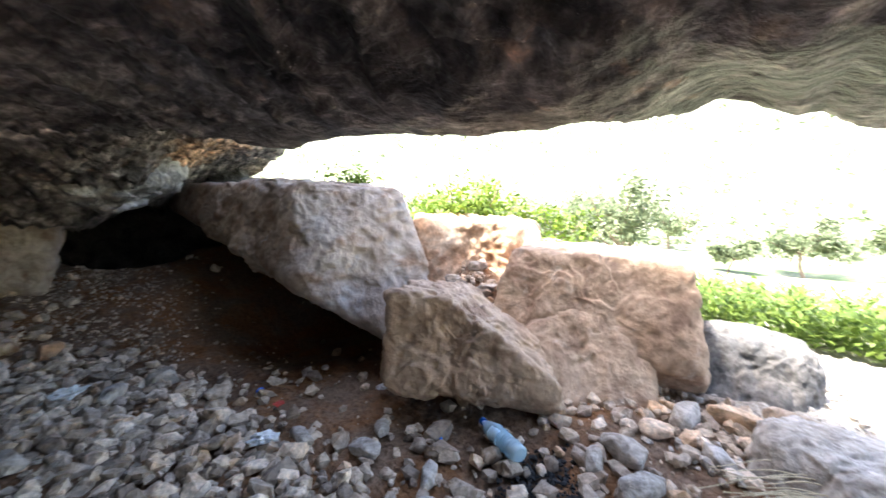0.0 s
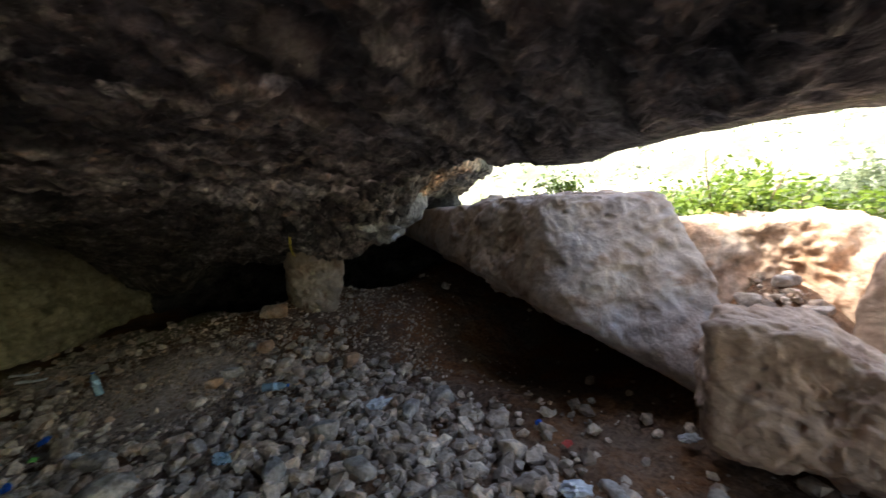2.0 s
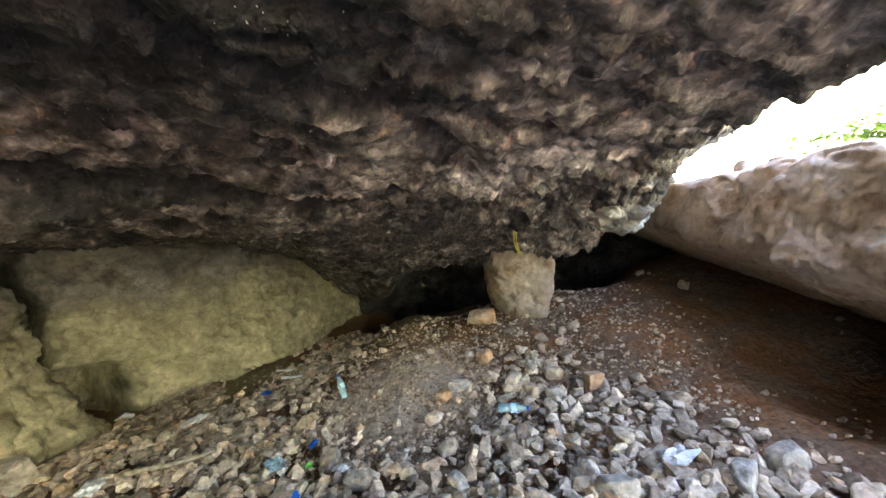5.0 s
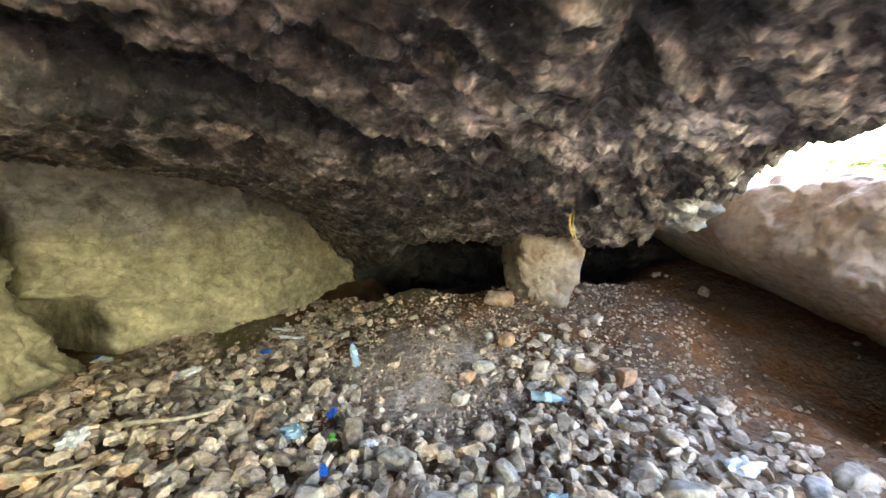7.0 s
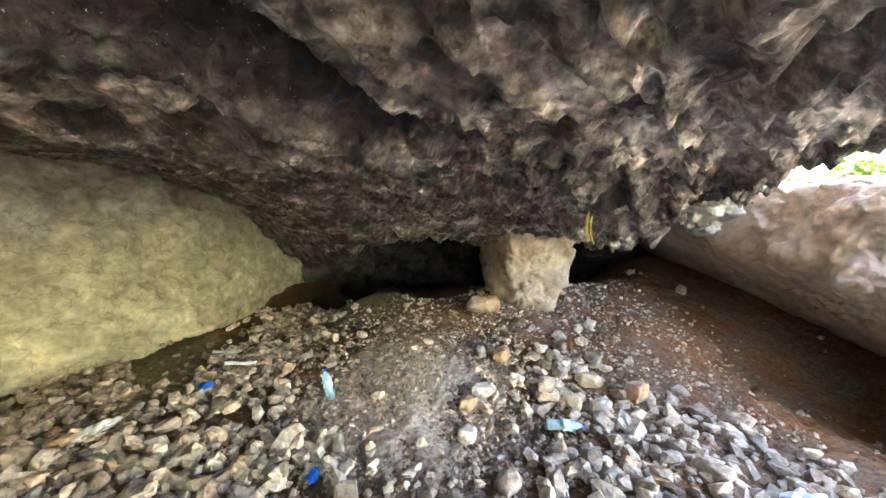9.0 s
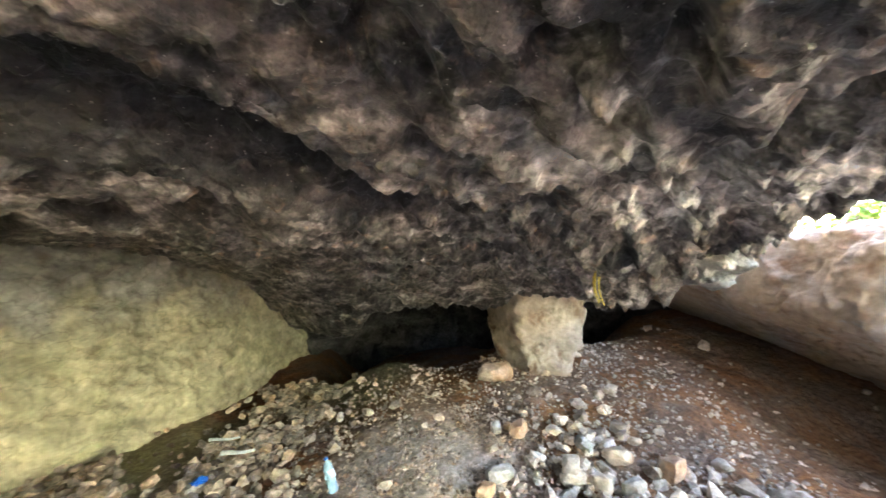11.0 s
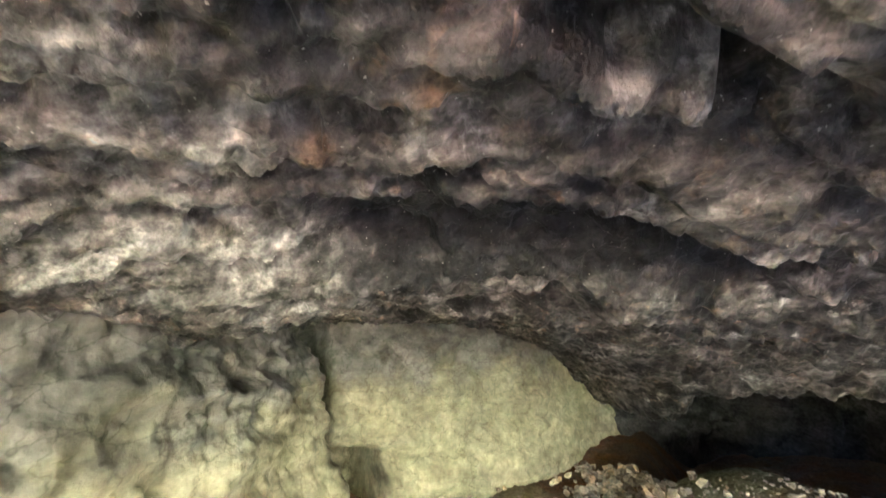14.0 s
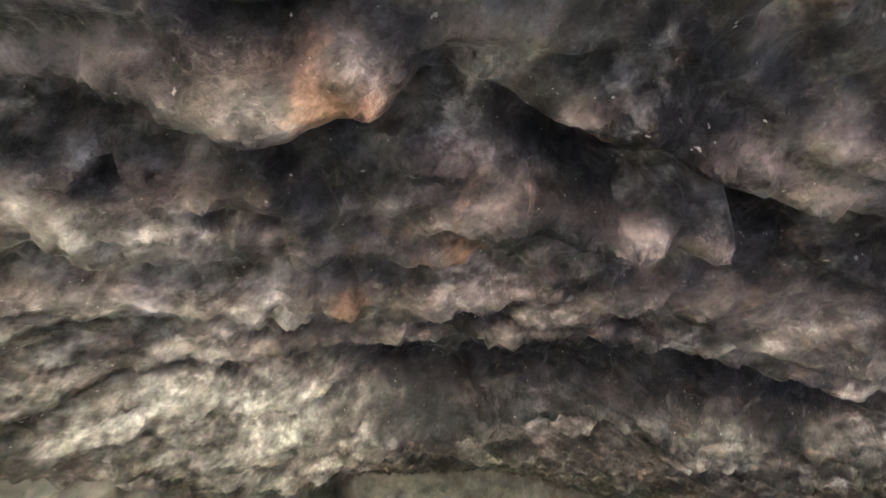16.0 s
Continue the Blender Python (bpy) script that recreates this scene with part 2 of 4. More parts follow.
# the grey spot at (2.3, 0.6) puts daylight near the mouth into the colour
M_CEILING = rock("ceiling_rock", (0.072, 0.064, 0.060), (0.205, 0.185, 0.176), (0.026, 0.024, 0.0235), streak=1.0, grain=24, patch=2.0, blot=3.6, stretch=(0.7, 1.2, 1.1), turn=radians(-37),
                 # near-black spots darken the grooves and the ceiling round (0.15, 0.28)
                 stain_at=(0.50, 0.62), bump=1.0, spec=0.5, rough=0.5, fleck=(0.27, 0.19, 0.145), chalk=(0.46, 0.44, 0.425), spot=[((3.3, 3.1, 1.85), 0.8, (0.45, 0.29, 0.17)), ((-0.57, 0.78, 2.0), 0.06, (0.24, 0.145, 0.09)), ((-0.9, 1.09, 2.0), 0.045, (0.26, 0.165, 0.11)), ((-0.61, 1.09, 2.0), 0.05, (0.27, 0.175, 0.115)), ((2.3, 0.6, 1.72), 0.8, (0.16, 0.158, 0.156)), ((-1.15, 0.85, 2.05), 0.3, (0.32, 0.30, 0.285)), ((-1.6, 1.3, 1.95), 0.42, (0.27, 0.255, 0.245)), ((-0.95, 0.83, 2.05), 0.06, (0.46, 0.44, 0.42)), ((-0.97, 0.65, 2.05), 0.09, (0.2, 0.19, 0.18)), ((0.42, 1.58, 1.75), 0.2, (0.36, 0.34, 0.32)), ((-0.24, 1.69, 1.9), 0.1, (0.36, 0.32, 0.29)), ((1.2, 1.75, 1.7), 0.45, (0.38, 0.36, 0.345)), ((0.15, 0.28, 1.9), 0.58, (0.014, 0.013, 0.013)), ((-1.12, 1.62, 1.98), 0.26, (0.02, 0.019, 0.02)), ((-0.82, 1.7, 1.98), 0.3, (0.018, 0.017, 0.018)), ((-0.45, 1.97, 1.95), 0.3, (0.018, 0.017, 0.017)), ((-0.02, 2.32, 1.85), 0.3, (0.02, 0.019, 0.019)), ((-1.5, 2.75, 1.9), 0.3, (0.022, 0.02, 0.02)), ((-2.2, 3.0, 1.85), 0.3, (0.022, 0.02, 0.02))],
                 specks=(0.5, 0.47, 0.44))
# the spot paints the niche near-black: dark earth plus the shade inside it
M_WALL = rock("wall_rock", (0.13, 0.12, 0.11), (0.27, 0.25, 0.225), (0.09, 0.078, 0.06), grain=10, patch=1.7, blot=2.6, stain_at=(0.56, 0.72), bump=0.9, cracks=0.5, crack_scale=2.6, stretch=(1.0, 1.0, 1.15),
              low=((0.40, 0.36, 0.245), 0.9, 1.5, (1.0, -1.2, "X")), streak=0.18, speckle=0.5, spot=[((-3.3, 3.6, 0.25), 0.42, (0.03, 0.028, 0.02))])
M_SLAB = rock("slab_rock", (0.45, 0.35, 0.27), (0.54, 0.475, 0.415), (0.32, 0.22, 0.155), grain=12, patch=1.8, blot=3.5, bump=0.8, speckle=0.45, chalk=(0.5, 0.475, 0.45))
M_BOULDER = rock("boulder_rock", (0.46, 0.325, 0.225), (0.54, 0.41, 0.30), (0.3, 0.2, 0.14), grain=11, patch=2.2, blot=3.8, bump=0.9, stain_at=(0.48, 0.64), speckle=0.55, chalk=(0.55, 0.45, 0.36))
M_ORANGE = rock("orange_rock", (0.52, 0.32, 0.19), (0.56, 0.46, 0.36), (0.30, 0.18, 0.11), grain=18, patch=2.6, blot=4.2, bump=0.6)
M_DARKROCK = rock("dark_rock", (0.12, 0.115, 0.11), (0.24, 0.22, 0.2), (0.05, 0.05, 0.05), grain=24, patch=2.6, blot=4.2, bump=0.7)
# near-black tone that carries the shade deep inside the low hollow
M_BACKSHADE = rock("back_shade", (0.045, 0.042, 0.04), (0.10, 0.094, 0.086), (0.02, 0.02, 0.02), grain=24, patch=2.6, blot=4.2, bump=0.7)
M_KNOBBLY = rock("knobbly_rock", (0.17, 0.16, 0.145), (0.34, 0.325, 0.295), (0.05, 0.05, 0.048), grain=20, patch=3.5, blot=6, bump=1.0, spec=0.5, rough=0.55, chalk=(0.42, 0.41, 0.39))
M_PILLAR = rock("pillar_rock", (0.40, 0.325, 0.255), (0.5, 0.43, 0.355), (0.26, 0.18, 0.13), grain=14, patch=3.0, blot=5.0, bump=0.7, speckle=0.5)
M_PALEROCK = rock("pale_rock", (0.42, 0.37, 0.31), (0.5, 0.46, 0.41), (0.24, 0.2, 0.16), grain=24, patch=3.0, blot=6.0, bump=0.6)
M_EARTH = rock("earth", (0.17, 0.11, 0.074), (0.25, 0.175, 0.122), (0.24, 0.12, 0.055), grain=30, patch=1.1, blot=2.2, stain_at=(0.44, 0.62), bump=1.0, spec=0.1,
              spot=[((6.6, -3.2, 0.1), 2.7, (0.42, 0.38, 0.33)), ((0.1, 3.1, 0.1), 0.75, (0.54, 0.44, 0.36)), ((-2.0, 3.9, 0.1), 0.9, (0.30, 0.26, 0.15)), ((-0.3, 4.9, 0.3), 0.7, (0.27, 0.24, 0.15))])
M_STONE = rock("rubble_stone", (0.55, 0.455, 0.365), (0.62, 0.54, 0.45), (0.40, 0.31, 0.225), grain=30, patch=5, blot=9, bump=0.5, per_object=1.0)
M_CRUMB = rock("earth_crumb", (0.47, 0.375, 0.30), (0.56, 0.46, 0.37), (0.26, 0.18, 0.12), grain=40, patch=6, blot=9, bump=0.5, per_object=0.9)
M_GROUND = rock("outside_ground", (0.27, 0.26, 0.19), (0.34, 0.33, 0.25), (0.14, 0.185, 0.085), grain=6, patch=0.12, blot=0.2, bump=0.5, stain_at=(0.46, 0.62))
M_LEAF = foliage("bush_leaf", (0.07, 0.125, 0.012), (0.2, 0.29, 0.035))
M_LEAF_FAR = foliage("tree_leaf", (0.10, 0.13, 0.065), (0.22, 0.26, 0.14))
M_GRASS = foliage("grass_blade", (0.07, 0.125, 0.02), (0.19, 0.26, 0.05))
M_BARK = plain("bark", (0.2, 0.15, 0.11), 0.9, 0.4, 14, bump=0.6)


# ---- building helpers ----
def mesh_of(name, verts, faces, material, flat=False):
    me = bpy.data.meshes.new(name)
    me.from_pydata(np.asarray(verts).tolist() if isinstance(verts, np.ndarray) else verts, [], faces.tolist() if isinstance(faces, np.ndarray) else faces)
    me.materials.append(material)
    me.polygons.foreach_set("use_smooth", [not flat] * len(me.polygons))
    me.update()
    return me


def grid_faces(nu, nv, flip=False):
    i = np.arange(nu * nv).reshape(nu, nv)
    q = np.stack([i[:-1, :-1], i[1:, :-1], i[1:, 1:], i[:-1, 1:]], -1).reshape(-1, 4)
    return q[:, ::-1] if flip else q


def sheet(name, P, material, flip=False):
    """A mesh from a grid of places P[u, v]."""
    return new(name, mesh_of(name, P.reshape(-1, 3), grid_faces(*P.shape[:2], flip), material))


def part(name, bm, material, parent, label=""):
    me = bpy.data.meshes.new(name)
    bm.to_mesh(me)
    bm.free()
    me.materials.append(material)
    ob = new(name, me)
    ob.parent = parent
    return tagged(ob, label)


def steps(*runs):
    """Stretches (from, to, step) as one rising row of numbers."""
    return np.unique(np.concatenate([np.arange(a, b, s) for a, b, s in runs]).round(4))


def cube_ball(n):
    """Directions over a ball, from a cube cut n times, and its quads."""
    a = np.tan(np.linspace(-math.pi / 4, math.pi / 4, n + 1))
    seen, verts, faces = {}, [], []
    for axis in range(3):
        for side in (-1, 1):
            ids = np.empty((n + 1, n + 1), int)
            for i in range(n + 1):
                for j in range(n + 1):
                    p = [0.0, 0.0, 0.0]
                    p[axis], p[(axis + 1) % 3], p[(axis + 2) % 3] = side, a[i], a[j]
                    key = tuple(round(v, 5) for v in p)
                    if key not in seen:
                        seen[key] = len(verts)
                        verts.append(p)
                    ids[i, j] = seen[key]
            q = np.stack([ids[:-1, :-1], ids[1:, :-1], ids[1:, 1:], ids[:-1, 1:]], -1).reshape(-1, 4)
            faces.append(q if side > 0 else q[:, ::-1])
    v = np.array(verts)
    return v / np.linalg.norm(v, axis=1)[:, None], np.concatenate(faces)


BALLS = {n: cube_ball(n) for n in (6, 44, 84, 120)}


def faceted(n, planes, edge=10.0):
    """A convex rock round the origin, cut by planes (outward normal, distance), with edges rounder the lower edge is."""
    U, F = BALLS[n]
    total = np.zeros(len(U))
    for nx, ny, nz, d in planes:
        k = math.sqrt(nx * nx + ny * ny + nz * nz)
        total += (np.clip(U @ np.array([nx, ny, nz]) / k, 0, None) / d) ** edge
    return U * (total ** (-1 / edge))[:, None], U, F


def boulder(name, centre, planes, material, label, n=84, edge=9.0, rough=1.0, seed=0, group="", dents=1.0):
    V, U, F = faceted(n, planes, edge)
    W = V + np.array(centre)
    lift = 0.05 * fbm(W, 0.5, 4, seed) - 0.10 * dents * (billow(W, 0.4, 4, seed + 5) - 0.4) + 0.02 * fbm(W, 0.08, 3, seed + 9)
    crags = np.maximum(fbm(W + 0.08 * perlin(W / 0.2, seed + 3)[:, None], 0.3, 3, seed + 41), 0.0)
    pits = smooth(0.4, 0.7, fbm(W, 0.11, 2, seed + 31))
    bent = W + 0.03 * perlin(W / 0.12, seed + 7)[:, None]
    chips = 0.20 * blocks(bent, 0.45, 3.2, seed + 51) + 0.022 * blocks(bent * (1, 1, 0.6), 0.14, 2.5, seed + 57) - 0.012 * billow(W, 0.06, 2, seed + 61)
    V = V + U * (rough * (0.4 * lift - 0.03 * pits - 0.025 * crags + chips))[:, None]
    ob = new(name, mesh_of(name, V, F, material))
    ob.location = centre
    return tagged(ob, label, "boulder", group)


# ---- the shape of the cave ----
LOW_X = [-6.0, -3.0, -2.0, -1.25, -0.58, 0.3, 1.1, 2.0, 2.8, 3.4, 4.5, 7.0]
LOW_Y = [9.5, 9.0, 7.3, 5.95, 5.2, 4.7, 4.3, 4.2, 4.5, 6.2, 8.0, 9.0]
BROW_Y = [-6.0, -2.2, -1.6, -1.25, -1.1, -0.6, 0.1, 0.9, 2.3, 3.2, 4.3, 6.0]
BROW_X = [4.6, 4.1, 3.5, 3.15, 2.75, 2.75, 2.7, 2.7, 2.75, 3.2, 4.3, 4.7]
ALONG, ACROSS = np.array([0.8, 0.6]), np.array([-0.6, 0.8])
PITS = [(-0.895, 1.05, 0.028), (-0.4, 1.26, 0.02), (-0.35, 1.16, 0.018), (-0.93, 0.68, 0.022), (-1.22, 0.7, 0.04), (-0.18, 1.32, 0.04), (-0.15, 1.43, 0.02), (0.19, 1.28, 0.05),
        (-0.43, 1.43, 0.022), (-0.7, 1.38, 0.02), (0.37, 1.42, 0.05), (-1.5, 1.2, 0.035), (1.41, 0.4, 0.06)]
FISSURES = [([(-1.0, 0.5), (-0.74, 0.69), (-0.6, 0.81), (-0.44, 0.9), (-0.34, 1.1), (-0.22, 1.23), (0.0, 1.49)], 0.045, 0.12), ([(-1.62, 1.36), (-1.35, 1.52), (-1.12, 1.75)], 0.05, 0.17),
            ([(-1.2, 1.5), (-0.95, 1.62), (-0.7, 1.74), (-0.4, 1.98), (-0.05, 2.28), (0.4, 2.62)], 0.17, 0.15), ([(-2.5, 3.1), (-1.8, 2.85), (-1.2, 2.6), (-0.8, 2.5)], 0.13, 0.16), ([(-1.25, 1.1), (-0.95, 1.2), (-0.8, 1.3)], 0.03, 0.12), ([(-0.72, 1.8), (-0.45, 1.95), (-0.1, 2.3), (0.3, 2.6)], 0.04, 0.09),
            ([(-2.6, 1.9), (-2.1, 2.2), (-1.7, 2.6), (-1.3, 3.0)], 0.08, 0.24), ([(0.1, 0.2), (0.5, 0.75), (0.8, 1.3), (0.9, 1.9)], 0.05, 0.08)]


def groove(X, Y, line):
    """The distance of each place from a bent line."""
    best = np.full(X.shape, 9.0)
    for (ax, ay), (bx, by) in zip(line, line[1:]):
        t = np.clip(((X - ax) * (bx - ax) + (Y - ay) * (by - ay)) / ((bx - ax) ** 2 + (by - ay) ** 2), 0, 1)
        best = np.minimum(best, np.hypot(X - ax - t * (bx - ax), Y - ay - t * (by - ay)))
    return best


def ceiling_height(X, Y):
    """The smooth ceiling: about 1.9 m inside, falling to a lip at the back and to the brow of the mouth."""
    b = np.interp(X, LOW_X, LOW_Y) - Y
    hollow = smooth(-0.5, 0.2, X) * smooth(3.3, 2.8, X)
    z = 0.93 + 1.0 * (1 - np.exp(-np.clip(b, 0, None) / 1.75)) - 0.42 * smooth(0.15, 0.9, -b) * (1 - hollow) + 0.22 * smooth(0.08, 0.5, -b) * hollow
    z = z + 0.17 * smooth(0.5, -0.5, X) * smooth(2.0, 1.1, Y) + 0.11 * bump_at(X, Y, -0.85, 2.05, 0.4) - 0.22 * smooth(-1.3, -2.0, X) * smooth(2.3, 1.6, Y)
    z = z - 0.34 * bump_at(X, Y, 1.75, 3.05, 0.55) - 0.20 * bump_at(X, Y, 2.3, 2.58, 0.22)
    z = z - 0.145 * smooth(1.6, 2.6, X) * smooth(1.7, 0.5, Y) - 0.10 * smooth(1.5, 2.7, X) * smooth(0.3, -1.1, Y) + 0.05 * smooth(-1.0, -1.4, Y) * smooth(2.6, 3.1, X) + smooth(2.2, 2.7, X) * (0.07 * np.exp(-((Y + 1.37) / 0.13) ** 2) + 0.035 * np.exp(-((Y + 1.6) / 0.05) ** 2)) + 0.09 * bump_at(X, Y, 0.4, 4.6, 0.6)
    # the unseen south is raised and cut off to shape the light inside
    z = z + 0.27 * smooth(1.9, 2.6, X) * smooth(0.6, 1.6, Y) + 0.5 * smooth(0.2, -1.0, Y) * smooth(1.3, 0.4, X)
    beyond = np.maximum(X - np.interp(Y, BROW_Y, BROW_X), -3.2 - 1.2 * smooth(0.9, -0.2, X) - Y)
    return z, beyond


def floor_height(X, Y):
    z = 0.03 * np.sin(X * 1.3 + 0.6) * np.cos(Y * 1.1)
    z = z + 0.40 * smooth(2.7, 5.3, Y) * smooth(-1.2, 0.5, X)
    z = z + 0.10 * smooth(1.4, 3.0, X) * smooth(2.0, 3.4, Y) + 0.1 * smooth(0.3, 1.2, X) * smooth(2.6, 3.6, Y)
    z = z + 0.10 * smooth(3.0, 4.2, X) * smooth(0.8, -0.4, Y) + 0.10 * bump_at(X, Y, -2.7, 2.6, 0.8)
    z = z - 0.7 * bump_at(X, Y, 0.85, 5.3, 0.45) - 0.5 * bump_at(X, Y, 2.6, 5.2, 0.5) - 0.8 * smooth(5.1, 6.0, Y) * smooth(-1.0, -0.3, X)
    z = z - 0.38 * bump_at(X, Y, 3.75, 2.5, 0.95) + 0.07 * bump_at(X, Y, 0.15, 3.25, 0.5)
    z = z + 0.78 * bump_at(X, Y, 4.75, 0.75, 0.55) + 0.3 * bump_at(X, Y, 4.2, 0.45, 0.35)
    z = z - 0.3 * smooth(6.0, 8.5, X) - 0.9 * smooth(8.5, 26, X)
    return z


# ---- floor and ground ----
gx = steps((-4.6, -2.6, 0.06), (-2.6, 5.0, 0.032), (5.0, 9.0, 0.08))
gy = steps((-14.0, -5.0, 0.4), (-5.0, -2.2, 0.08), (-2.2, 4.6, 0.032), (4.6, 9.0, 0.07))
X, Y = np.meshgrid(gx, gy, indexing="ij")
P = np.stack([X, Y, floor_height(X, Y)], -1)
Q = P.reshape(-1, 3) * (1, 1, 0)
dz = 0.035 * fbm(Q, 0.6, 3, 3) + 0.026 * fbm(Q, 0.17, 4, 8, 0.6)
P[..., 2] += dz.reshape(X.shape)
tagged(sheet("floor", P, M_EARTH), "reddish brown trodden earth floor of the cave", "floor", kind="structure")

r = np.concatenate([np.linspace(0, 14, 15), np.geomspace(16, 420, 60)])
a = np.linspace(-math.pi, math.pi, 220)
R, A = np.meshgrid(r, a, indexing="ij")
GX, GY = 9.0 + R * np.cos(A), R * np.sin(A)
GQ = np.stack([GX, GY, 0 * GX], -1).reshape(-1, 3)
rise = np.clip(R - 34, 0, None)
slope = (0.32 + 0.10 * np.cos(A - radians(-12))) * smooth(0, 40, rise)
GZ = np.minimum(floor_height(GX, np.full_like(GX, -6.0)), 0) - 0.2 + slope * rise * (1 - 0.45 * smooth(60, 330, rise))
GZ = GZ + (fbm(GQ, 38, 5, 4) * 5.0).reshape(R.shape) * smooth(4, 90, rise) + (fbm(GQ, 5, 3, 6) * 0.25).reshape(R.shape) * smooth(2, 12, R)
GZ = np.where(GX < 8.6, np.minimum(GZ, -0.7), GZ)
tagged(sheet("ground", np.stack([GX, GY, GZ], -1), M_GROUND), "pale stony valley floor and hillside outside", "ground", kind="structure")

# ---- ceiling ----
gx = steps((-4.8, -2.2, 0.045), (-2.2, -1.6, 0.02), (-1.6, 1.2, 0.012), (1.2, 2.9, 0.018), (2.9, 4.4, 0.025), (4.4, 7.0, 0.05))
gy = steps((-4.8, -1.6, 0.05), (-1.6, 0.3, 0.03), (0.3, 2.6, 0.012), (2.6, 3.8, 0.018), (3.8, 9.0, 0.045))
X, Y = np.meshgrid(gx, gy, indexing="ij")
Z, beyond = ceiling_height(X, Y)
Q = np.stack([X * ALONG[0] + Y * ALONG[1], X * ACROSS[0] + Y * ACROSS[1], Z], -1).reshape(-1, 3)
S = Q * (0.5, 1.15, 1.0)
rough_mask = ((0.28 + 1.4 * bump_at(X, Y, 1.6, 2.6, 0.9)) * (1 - 0.8 * smooth(2.3, 2.7, X) * smooth(2.2, 1.4, Y))).ravel()
bend = Q[:, 1] + 0.13 * fbm(Q, 0.7, 3, 21) + 0.035 * fbm(Q * (0.5, 1, 1), 0.22, 3, 57)
fine = Q[:, 1] + 0.10 * fbm(Q, 0.45, 3, 22) + 0.03 * fbm(Q * (0.4, 1, 1), 0.12, 3, 59)
relief = 0.055 * fbm(S, 0.8, 4, 21) + 0.062 * (ledges(bend, 0.24, 23) - 0.3) + 0.032 * (ledges(fine, 0.085, 24) - 0.3) - 0.045 * (billow(S, 0.36, 4, 25) - 0.45)
relief = relief - 0.042 * (billow(Q * (0.7, 1, 1), 0.12, 3, 58, 0.6) - 0.4) + 0.05 * blocks(Q, 0.3, 4, 28) - 0.018 * fbm(Q, 0.05, 2, 26) + 0.045 * smooth(0.42, 0.7, fbm(Q * (0.7, 1, 1), 0.11, 2, 77))
relief = relief + 0.075 * rough_mask * (billow(Q, 0.15, 4, 33, 0.6) - 0.4) - 0.03 * rough_mask * fbm(Q, 0.06, 2, 41)
calm = (1 - 0.85 * smooth(2.1, 2.6, X) * smooth(2.5, 1.6, Y)).ravel()
relief = relief * calm
edge_wave = (0.10 * fbm(Q, 0.6, 2, 51)).reshape(X.shape)
Z = Z + relief.reshape(X.shape)
wander = (0.05 * fbm(Q, 0.3, 3, 91)).reshape(X.shape)
for line, wide, deep in FISSURES:
    far = groove(X, Y, line) + np.minimum(wander, wide * 0.6)
    Z = Z + deep * np.exp(-np.clip(far / wide, 0, None) ** 2) - 0.12 * deep * np.exp(-((far - 1.9 * wide) / (0.9 * wide)) ** 2)
for px, py, pr in [(x_, y_, 1.3 * r_) for x_, y_, r_ in PITS]:
    Z = Z + 5.0 * pr * np.exp(-(((X - px) ** 2 + (Y - py) ** 2) / pr ** 2) ** 2.5)
over = np.clip(beyond + 0.8 * edge_wave, 0, None)
Z = Z + 4.5 * over * smooth(0.0, 0.35, over) + 0.25 * smooth(0.0, 0.25, over)
Z = np.minimum(Z, 3.7)
P = np.stack([X, Y, Z], -1)
F = grid_faces(*X.shape, True)
F = F[(Z.ravel()[F] < 3.69).any(axis=1)]
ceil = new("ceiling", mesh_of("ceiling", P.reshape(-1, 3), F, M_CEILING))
cx, cy = np.meshgrid(np.arange(-4.8, 7.0, 0.15), np.arange(-4.8, 9.0, 0.15), indexing="ij")
_, far = ceiling_height(cx, cy)
cz = 3.7 + 0.3 * fbm(np.stack([cx, cy, 0 * cx], -1).reshape(-1, 3), 2.0, 4, 95).reshape(cx.shape) * smooth(1.2, 0.0, far)
F = grid_faces(*cx.shape)
F = F[(far.ravel()[F] < 0.62).all(axis=1)]
tagged(new("cliff_top", mesh_of("cliff_top", np.stack([cx, cy, cz], -1).reshape(-1, 3), F, M_PALEROCK)), "weathered limestone on top of the cave", "rock", kind="structure")
tagged(ceil, "low dark grey-brown limestone ceiling with folds and pits", "ceiling", kind="structure")

# ---- cave walls ----
# the first six points are an unseen south wall, added to block light
WALL = [(0.9, -5.6), (0.8, -5.0), (0.3, -4.5), (-0.8, -4.2), (-2.0, -3.75), (-2.45, -3.1), (-2.5, -2.4), (-2.4, -1.6), (-2.35, 0.0), (-2.4, 1.3), (-2.72, 2.2), (-2.98, 2.8), (-3.08, 3.1), (-3.45, 3.32), (-3.32, 3.55), (-3.0, 4.05), (-2.5, 4.6),
        (-1.95, 5.35), (-1.75, 6.2), (-1.4, 7.4), (0.0, 8.4), (1.6, 8.2), (2.8, 6.6), (3.7, 5.35), (4.15, 5.3), (4.5, 5.9), (4.6, 7.5)]
w = np.array(WALL)
s_at = np.concatenate([[0], np.cumsum(np.hypot(*np.diff(w, axis=0).T))])
S_ = steps((0, s_at[7], 0.07), (s_at[7], s_at[17], 0.018), (s_at[17], s_at[-1], 0.06))
H_ = np.arange(-1.3, 2.7, 0.02)
wx, wy = np.interp(S_, s_at, w[:, 0]), np.interp(S_, s_at, w[:, 1])
tx, ty = np.gradient(wx, S_), np.gradient(wy, S_)
k = np.hypot(tx, ty)
nx_, ny_ = ty / k, -tx / k        # into the cave
ker = np.ones(5) / 5
